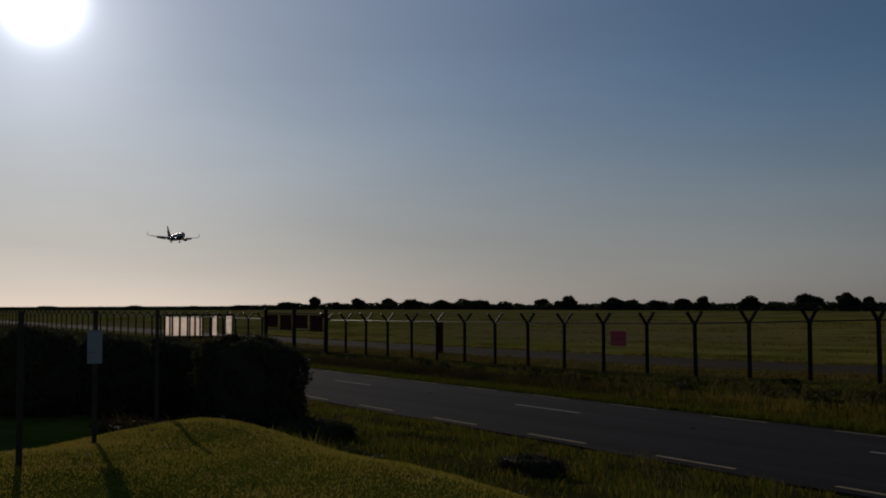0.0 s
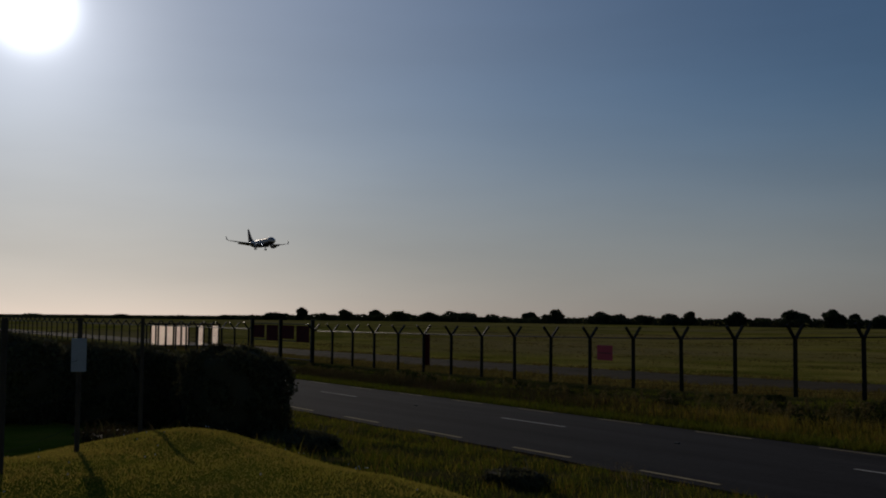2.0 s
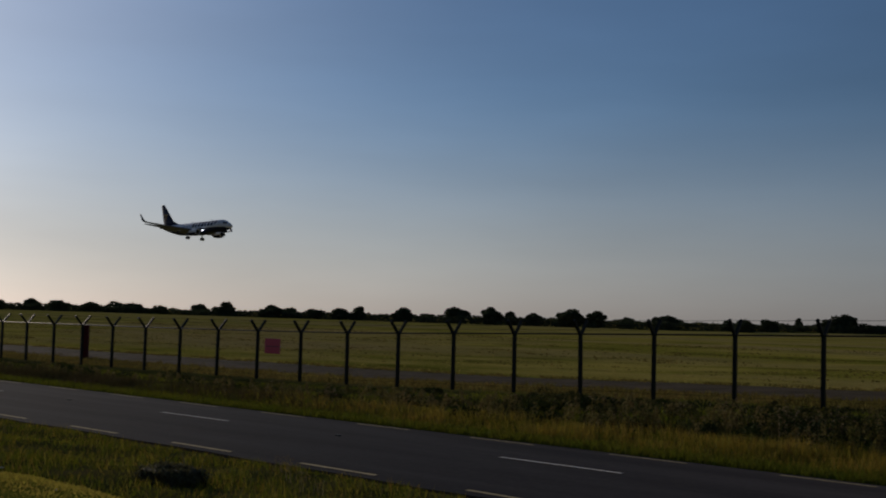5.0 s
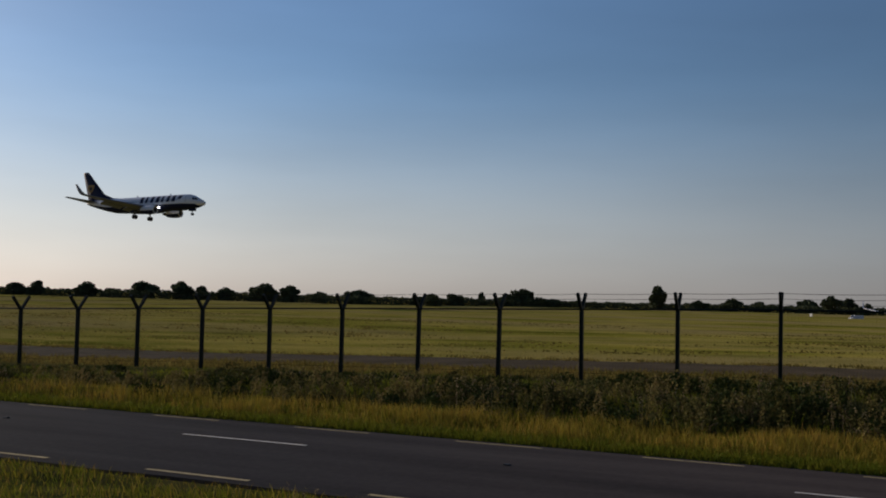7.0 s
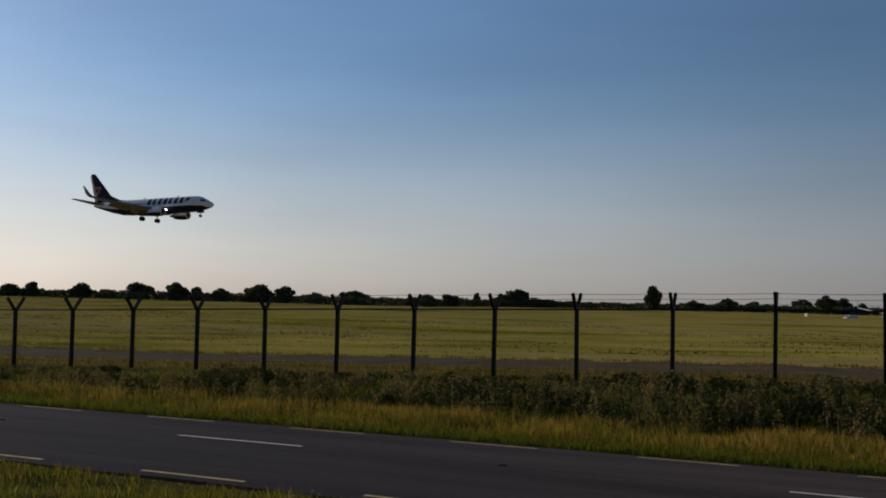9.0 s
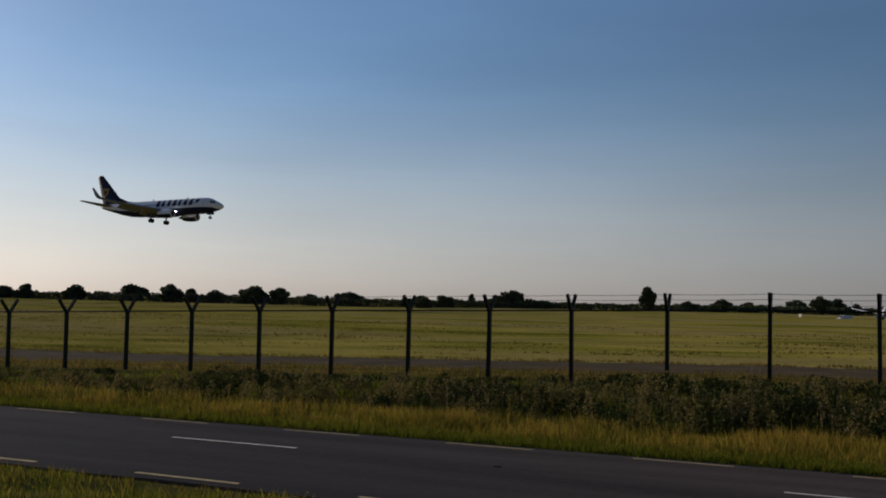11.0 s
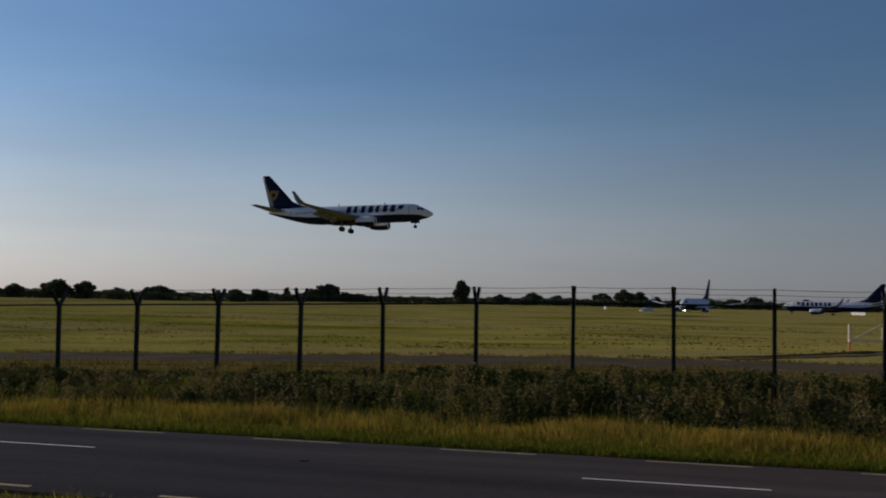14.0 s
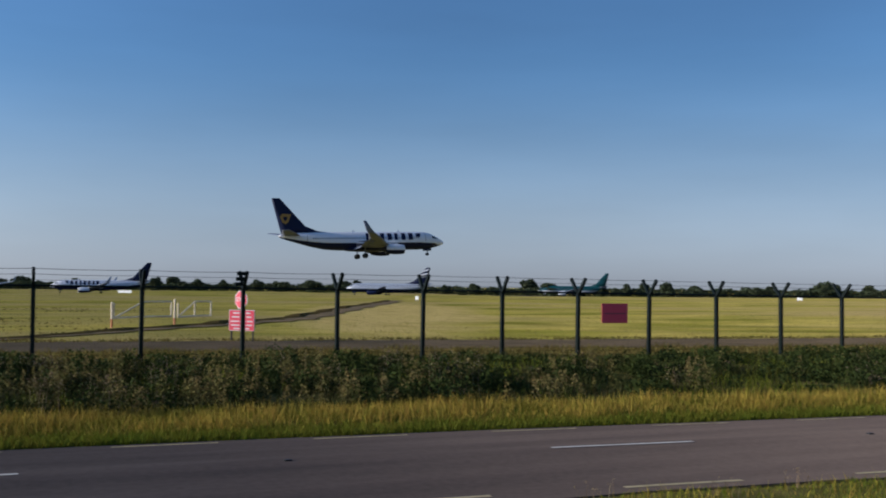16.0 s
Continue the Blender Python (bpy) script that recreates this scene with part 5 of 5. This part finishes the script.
def fence_sign(x, zc, w=1.08, h=0.70):
    s = thing("warning_sign", "plain red warning board fixed to the fence wire", "sign", "red boards on the fence", at=pose(x, FENCE_Y - 0.09, zc))
    bm = bmesh.new()
    part("board", box(bm, -w / 2, w / 2, -0.01, 0.01, -h / 2, h / 2, 0.006), M_SIGN_RED, s)
    bm = bmesh.new()
    part("text_bar", box(bm, -w * 0.40, w * 0.40, -0.016, -0.012, -0.03, 0.01), mat("faded sign lettering", (0.30, 0.05, 0.06), 0.6), s)
    for dx in (-w / 2 + 0.08, w / 2 - 0.08):
        bm = bmesh.new()
        part("clip", box(bm, dx - 0.02, dx + 0.02, 0.01, 0.09, -0.03, 0.03), M_GALV, s)
    return s


fence_sign(-39.0, 1.38)
fence_sign(21.24, 2.10)


def word(txt, size, x, y, z, material, parent):
    """A word in the built-in font, standing upright and facing the road."""
    cu = bpy.data.curves.new("lettering", "FONT")
    cu.body, cu.size, cu.align_x, cu.align_y, cu.extrude = txt, size, "CENTER", "CENTER", 0.003
    ob = new("lettering", cu)
    dg = bpy.context.evaluated_depsgraph_get()
    me = bpy.data.meshes.new_from_object(ob.evaluated_get(dg))
    bpy.data.objects.remove(ob)
    me.materials.clear()
    me.materials.append(material)
    o = new("lettering", me)
    o.parent = parent
    o.matrix_basis = pose(x, y, z, 90, 0, 0)
    return o


def stop_sign():
    r = 46.0
    x, y = r * math.sin(radians(12.95)), r * math.cos(radians(12.95))
    z = float(height(x, y))
    s = thing("stop_sign", "red octagonal stop sign above a red notice board on posts", "sign", at=pose(x, y, z, 0, 0, -42))
    eye_z = EYE_Z - z
    oz, bz = eye_z - r * math.tan(radians(0.80)), eye_z - r * math.tan(radians(1.86))
    for dx in (-0.5, 0.5):
        bm = bmesh.new()
        part("post", tube(bm, (dx, 0.06, -0.3), (dx, 0.06, bz + 0.42), 0.04, seg=10), M_TIMBER, s)
    bm = bmesh.new()
    part("post", tube(bm, (-0.02, 0.06, -0.3), (-0.02, 0.06, oz + 0.3), 0.045, seg=10), M_GALV, s)

    def plate(rad, yy, th, material, name):
        bm = bmesh.new()
        ang = [radians(22.5 + 45 * i) for i in range(8)]
        turn = lambda u, v, w: (-0.04 + u * 0.94 + v * 0.34, v * 0.94 - u * 0.34, w)
        a = [bm.verts.new(turn(rad * math.cos(t), yy, oz + rad * math.sin(t))) for t in ang]
        b = [bm.verts.new(turn(rad * math.cos(t), yy + th, oz + rad * math.sin(t))) for t in ang]
        bm.faces.new(a)
        bm.faces.new(b[::-1])
        for i in range(8):
            bm.faces.new((a[i], b[i], b[(i + 1) % 8], a[(i + 1) % 8]))
        bmesh.ops.recalc_face_normals(bm, faces=bm.faces)
        return part(name, bm, material, s)

    plate(0.40, 0.0, 0.02, M_SIGN_WHITE, "octagon_border")
    plate(0.37, -0.006, 0.006, M_SIGN_RED, "octagon_face")
    word("STOP", 0.26, 0, 0, 0, M_SIGN_WHITE, s).matrix_basis = pose(-0.05, -0.012, oz, 90, 0, -20)
    bm = bmesh.new()
    part("board_border", box(bm, -0.59, 0.59, 0.0, 0.025, bz - 0.43, bz + 0.43, 0.008), M_SIGN_WHITE, s)
    bm = bmesh.new()
    part("board", box(bm, -0.57, 0.57, -0.006, 0.0, bz - 0.41, bz + 0.41), M_SIGN_RED, s)
    for k, (w, dz) in enumerate(((0.40, 0.30), (0.44, 0.14), (0.50, -0.04), (0.48, -0.2), (0.36, -0.34))):
        for a, b in ((-w, -w * 0.25), (-w * 0.15, w * 0.4), (w * 0.5, w)):
            bm = bmesh.new()
            part("text_bar", box(bm, a, b, -0.012, -0.007, bz + dz - 0.026, bz + dz + 0.026), M_SIGN_WHITE, s)


stop_sign()


def barrier():
    """Double-leaf field gate standing between its posts inside the fence."""
    p = lambda az, rr: Vector((rr * math.sin(radians(az)), rr * math.cos(radians(az)), 0))
    a, b = p(6.5, 60), p(12.1, 64)
    ang = math.degrees(math.atan2(b.y - a.y, b.x - a.x))
    L = (b - a).length
    z = float(height(a.x, a.y))
    g = thing("field_gate", "weathered white steel swing barrier gates with orange-footed posts", "gate", at=pose(a.x, a.y, z, 0, 0, ang))
    H = 1.35
    for x in (0.0, L * 0.53):
        bm = bmesh.new()
        part("post", box(bm, x - 0.045, x + 0.045, -0.045, 0.045, 0.45, H + (0.15 if x else 0), 0.01), M_GATE_WHITE, g)
        bm = bmesh.new()
        part("post_foot", box(bm, x - 0.047, x + 0.047, -0.047, 0.047, -0.4, 0.45, 0.01), M_ORANGE, g)
    for x0, x1 in ((0.12, L * 0.50), (L * 0.56, L * 0.86)):
        bm = bmesh.new()
        m = (x0 + x1) / 2
        for q0, q1 in (((m, H), (x1, H)), ((m, 0.55), (x1, 0.55)), ((m, H), (m, 0.55)), ((x1, H), (x1, 0.55)), ((x0, 0.5), (m, H)), ((x0, 0.5), (m, 0.55)), ((x0, H - 0.05), (x0, 0.5))):
            tube(bm, (q0[0], 0, q0[1]), (q1[0], 0, q1[1]), 0.045, seg=8)
        part("leaf", bm, M_GATE_WHITE, g)


barrier()

# dirt track that leaves the gate and climbs away over the meadow
TRACK = ((0.5, 46.6), (5.0, 52.0), (8.3, 57.0), (14.5, 64.5), (20.5, 73.0), (28.0, 89.5), (39.0, 114.0), (57.0, 153.0), (72.0, 188.0))
pts = []
for (x0, y0), (x1, y1) in zip(TRACK, TRACK[1:]):
    d = Vector((x1 - x0, y1 - y0)).normalized()
    for k in range(6):
        wd = (1.25 + 0.4 * math.sin(x0 + k * 1.7)) * float(np.interp(y0, (46, 60, 80), (0.35, 0.7, 1.0)))
        x, y = x0 + (x1 - x0) * k / 6, y0 + (y1 - y0) * k / 6
        pts.append(((x - d.y * wd, y + d.x * wd), (x + d.y * wd, y - d.x * wd)))
strip("dirt_track", pts, M_SOIL, "bare brown dirt track across the meadow", "track", 0.05)
V, F = [], []
for i, ((x, y), _) in enumerate(pts):
    k = (0.5 + 0.5 * math.sin(i * 1.1) * math.sin(i * 0.37 + 1)) * min(1.0, i / 16)
    z = float(height(x, y))
    V += [(x + 0.5, y - 0.4, z + 0.04), (x + 0.15, y, z + 0.07 + 0.15 * k), (x - 0.35, y + 0.3, z + 0.05 + 0.11 * k), (x - 0.9, y + 0.8, z - 0.02)]
for i in range(len(pts) - 1):
    F += [(4 * i + j, 4 * i + j + 1, 4 * i + j + 5, 4 * i + j + 4) for j in range(3)]
tagged(data_part("turf_ridge", V, F, M_TURF), "low dark ridge of turned turf along the dirt track", "ridge", kind="structure")


def west_gate():
    """Solid red-brown gates in the fence line, with a pillar at each side."""
    x0, x1 = FENCE_X0 - 26 * PITCH + 0.2, FENCE_X0 - 22 * PITCH - 0.2
    z = float(fence_ground((x0 + x1) / 2))
    g = thing("steel_gate", "dark red-brown sheeted double gates in the airfield fence", "gate", at=pose(x0, FENCE_Y, z))
    L = x1 - x0
    for x in (0.25, L * 0.5, L - 0.25):
        bm = bmesh.new()
        part("gate_post", box(bm, x - 0.12, x + 0.12, -0.12, 0.12, -0.5, 3.05, 0.02), M_POST, g)
    for a, b in ((0.45, L * 0.5 - 0.16), (L * 0.5 + 0.16, L - 0.45)):
        bm = bmesh.new()
        for q0, q1 in (((a, 2.7), (b, 2.7)), ((a, 0.15), (b, 0.15)), ((a, 0.15), (a, 2.7)), ((b, 0.15), (b, 2.7)), ((a, 1.45), (b, 1.45))):
            tube(bm, (q0[0], 0, q0[1]), (q1[0], 0, q1[1]), 0.04, seg=6)
        leaf = part("gate_leaf", bm, M_POST, g)
        m = (b - a)
        for c0, c1, zz0, zz1 in ((a + 0.2, a + m * 0.46, 1.6, 2.6), (a + m * 0.54, b - 0.2, 1.4, 2.6)):
            bm = bmesh.new()
            part("notice_board", box(bm, c0, c1, -0.07, -0.05, zz0, zz1, 0.005), M_BROWNRED, leaf)


west_gate()


def panel_shed():
    """Low glazed lean-to whose pale panels let the low sun shine through."""
    xa, ya, xb, yb = -110.9, 34.6, -108.6, 41.1
    ang = math.degrees(math.atan2(yb - ya, xb - xa))
    z = float(height(-110, 37))
    s = thing("glazed_shed", "low shed with pale translucent panels lit by the sun", "shed", at=pose(xa, ya, z, 0, 0, ang))
    L = math.hypot(xb - xa, yb - ya)
    bm = bmesh.new()
    part("plinth", box(bm, -0.2, L + 0.2, -0.15, 2.6, -0.4, 0.2, 0.02), M_TARMAC, s)
    n = 9
    for i in range(n + 1):
        bm = bmesh.new()
        part("mullion", box(bm, L * i / n - 0.09, L * i / n + 0.09, -0.08, 0.08, 0.2, 2.3, 0.01), M_POST, s)
    for i in range(n):
        if i in (5, 7):
            continue
        bm = bmesh.new()
        part("panel", box(bm, L * i / n + 0.10, L * (i + 1) / n - 0.10, -0.012, 0.012, 0.22, 2.2), M_PANEL, s)
    bm = bmesh.new()
    part("top_beam", box(bm, -0.2, L + 0.2, -0.12, 0.12, 2.3, 2.45, 0.02), M_POST, s)


panel_shed()


def wire_fence():
    """Stock fence beside the mound: timber posts and sagging wires, with a plate on one post."""
    f = thing("stock_fence", "low timber post and wire stock fence beside the mound", "fence")
    spots = [(-8.6, 0.9, 2.96), (-11.2, 2.22, 2.95), (-13.78, 3.55, 2.94), (-16.84, 5.24, 2.93)]
    for x, y, top in spots:
        z = float(height(x, y))
        bm = bmesh.new()
        tube(bm, (x, y, z - 0.4), (x, y, top), 0.031, 0.029, 10)
        part("post", bm, M_TIMBER, f)
    for k in range(4):
        q = []
        for (xa, ya, ta), (xb, yb, tb) in zip(spots, spots[1:]):
            q += [(xa + (xb - xa) * t, ya + (yb - ya) * t, (ta + (tb - ta) * t) - 0.12 - 0.38 * k - 0.12 * t * (1 - t)) for t in (0, 0.25, 0.5, 0.75)]
        bm = cable(bmesh.new(), q, 0.002)
        part("wire", bm, M_WIRE, f)
    bm = bmesh.new()
    box(bm, -0.087, 0.087, -0.012, 0.012, -0.2, 0.2, 0.008)
    pl = tagged(part("notice_plate", bm, M_PLATE), "pale grey notice plate hung on a timber fence post", "sign")
    pl.matrix_basis = pose(-13.72, 3.53, 2.50, 0, 0, 76)


wire_fence()


def cabinet():
    """Equipment cabinet just inside the fence."""
    r = 72.0
    x, y = r * math.sin(radians(-58.5)), r * math.cos(radians(-58.5))
    z = float(height(x, y))
    c = thing("equipment_cabinet", "tall red-brown equipment cabinet inside the airfield fence", "cabinet", at=pose(x, y, z, 0, 0, 40))
    bm = bmesh.new()
    part("body", box(bm, -0.2, 0.2, -0.2, 0.2, 0.1, 2.2, 0.02), M_BROWNRED, c)
    bm = bmesh.new()
    part("door", box(bm, -0.17, 0.17, -0.222, -0.202, 0.2, 2.1, 0.008), M_BROWNRED, c)
    bm = bmesh.new()
    part("plinth", box(bm, -0.24, 0.24, -0.24, 0.24, -0.3, 0.1, 0.01), M_TARMAC, c)


cabinet()


def van(r, az, heading, label):
    x, y = r * math.sin(radians(az)), r * math.cos(radians(az))
    v = thing("van", label, "van", at=pose(x, y, float(height(x, y)) + 0.05, 0, 0, 90 - heading))
    bm = bmesh.new()
    prof = ((-2.6, 0.35), (2.5, 0.35), (2.6, 0.95), (1.75, 1.15), (1.15, 1.95), (-2.55, 2.0))
    a = [bm.verts.new((x, -0.95, z)) for x, z in prof]
    b = [bm.verts.new((x, 0.95, z)) for x, z in prof]
    bm.faces.new(a)
    bm.faces.new(b[::-1])
    for i in range(6):
        bm.faces.new((a[i], b[i], b[(i + 1) % 6], a[(i + 1) % 6]))
    bmesh.ops.recalc_face_normals(bm, faces=bm.faces)
    body = part("body", bm, M_VAN, v)
    bm = bmesh.new()
    vs = [bm.verts.new(q) for q in ((1.73, -0.8, 1.2), (1.73, 0.8, 1.2), (1.23, 0.8, 1.88), (1.23, -0.8, 1.88))]
    bm.faces.new(vs)
    bmesh.ops.translate(bm, verts=bm.verts, vec=(0.02, 0, 0.015))
    part("windscreen", bm, M_GLASS, body)
    for sx, sy in product((-1.7, 1.6), (-0.86, 0.86)):
        smooth(part("wheel", wheel(bmesh.new(), sx, sy, 0.34, 0.34, 0.22), M_TYRE, v))


van(425, -3.35, -128, "white van driving track on the airfield")


def marker(r, az, label, w, h):
    x, y = r * math.sin(radians(az)), r * math.cos(radians(az))
    m = thing("airfield_marker", label, "marker board", "marker boards on the airfield", at=pose(x, y, float(height(x, y)), 0, 0, -az - 40))
    bm = bmesh.new()
    part("board", box(bm, -w / 2, w / 2, -0.06, 0.06, 0.3, 0.3 + h, 0.02), M_SIGN_WHITE, m)
    for dx in (-w * 0.35, w * 0.35):
        bm = bmesh.new()
        part("leg", box(bm, dx - 0.04, dx + 0.04, -0.04, 0.04, -0.3, 0.3, 0.005), M_GALV, m)


marker(320, -5.45, "small pale marker board in the grass", 0.9, 0.8)
marker(300, 7.0, "long low white marker board by the taxiway", 4.5, 0.7)
marker(190, 22.0, "small pale marker board in the grass", 0.7, 0.6)
marker(270, 41.6, "low pale marker board in the grass", 1.6, 0.6)


# ---------------------------------------------------------------- what moves
def motions():
    track = ((0.0, -677.4, 45.46), (0.5, -638.1, 44.7), (1.0, -593.6, 42.73), (1.5, -553.0, 40.53), (2.0, -513.5, 38.55), (2.5, -473.8, 36.07),
             (3.0, -435.2, 34.61), (3.5, -395.8, 32.31), (4.0, -356.9, 30.38), (4.5, -316.1, 28.75), (5.0, -280.6, 27.85), (5.2, -265.6, 27.3),
             (5.6, -234.6, 26.1), (6.0, -203.6, 24.6), (6.4, -173.5, 23.2), (6.6, -168.0, 22.95), (7.5, -165.9, 22.82), (8.0, -164.8, 22.82), (8.5, -163.4, 22.77),
             (9.0, -162.3, 22.55), (11.5, -156.2, 22.42), (12.0, -155.0, 22.40), (12.5, -153.2, 22.35), (13.0, -133.8, 21.51), (13.5, -95.1, 19.96),
             (14.0, -57.9, 18.06), (14.5, -15.4, 16.02), (15.0, 22.1, 13.91), (15.5, 58.9, 12.03), (16.0, 96.1, 10.26))
    # the flight path bears a little towards the road and away again
    side = lambda t: float(np.interp(t, (0, 3, 4, 5.2, 7.5, 12.5, 14, 16), (1.016, 1.016, 1.006, 0.976, 0.974, 0.978, 1.0, 1.012)))
    walk(landing_jet, [(t, pose(x * side(t), (222.65 - 0.00065 * x) * side(t), z * side(t) + EYE_Z, -0.9, -1.93, -0.81)) for t, x, z in track])


motions()
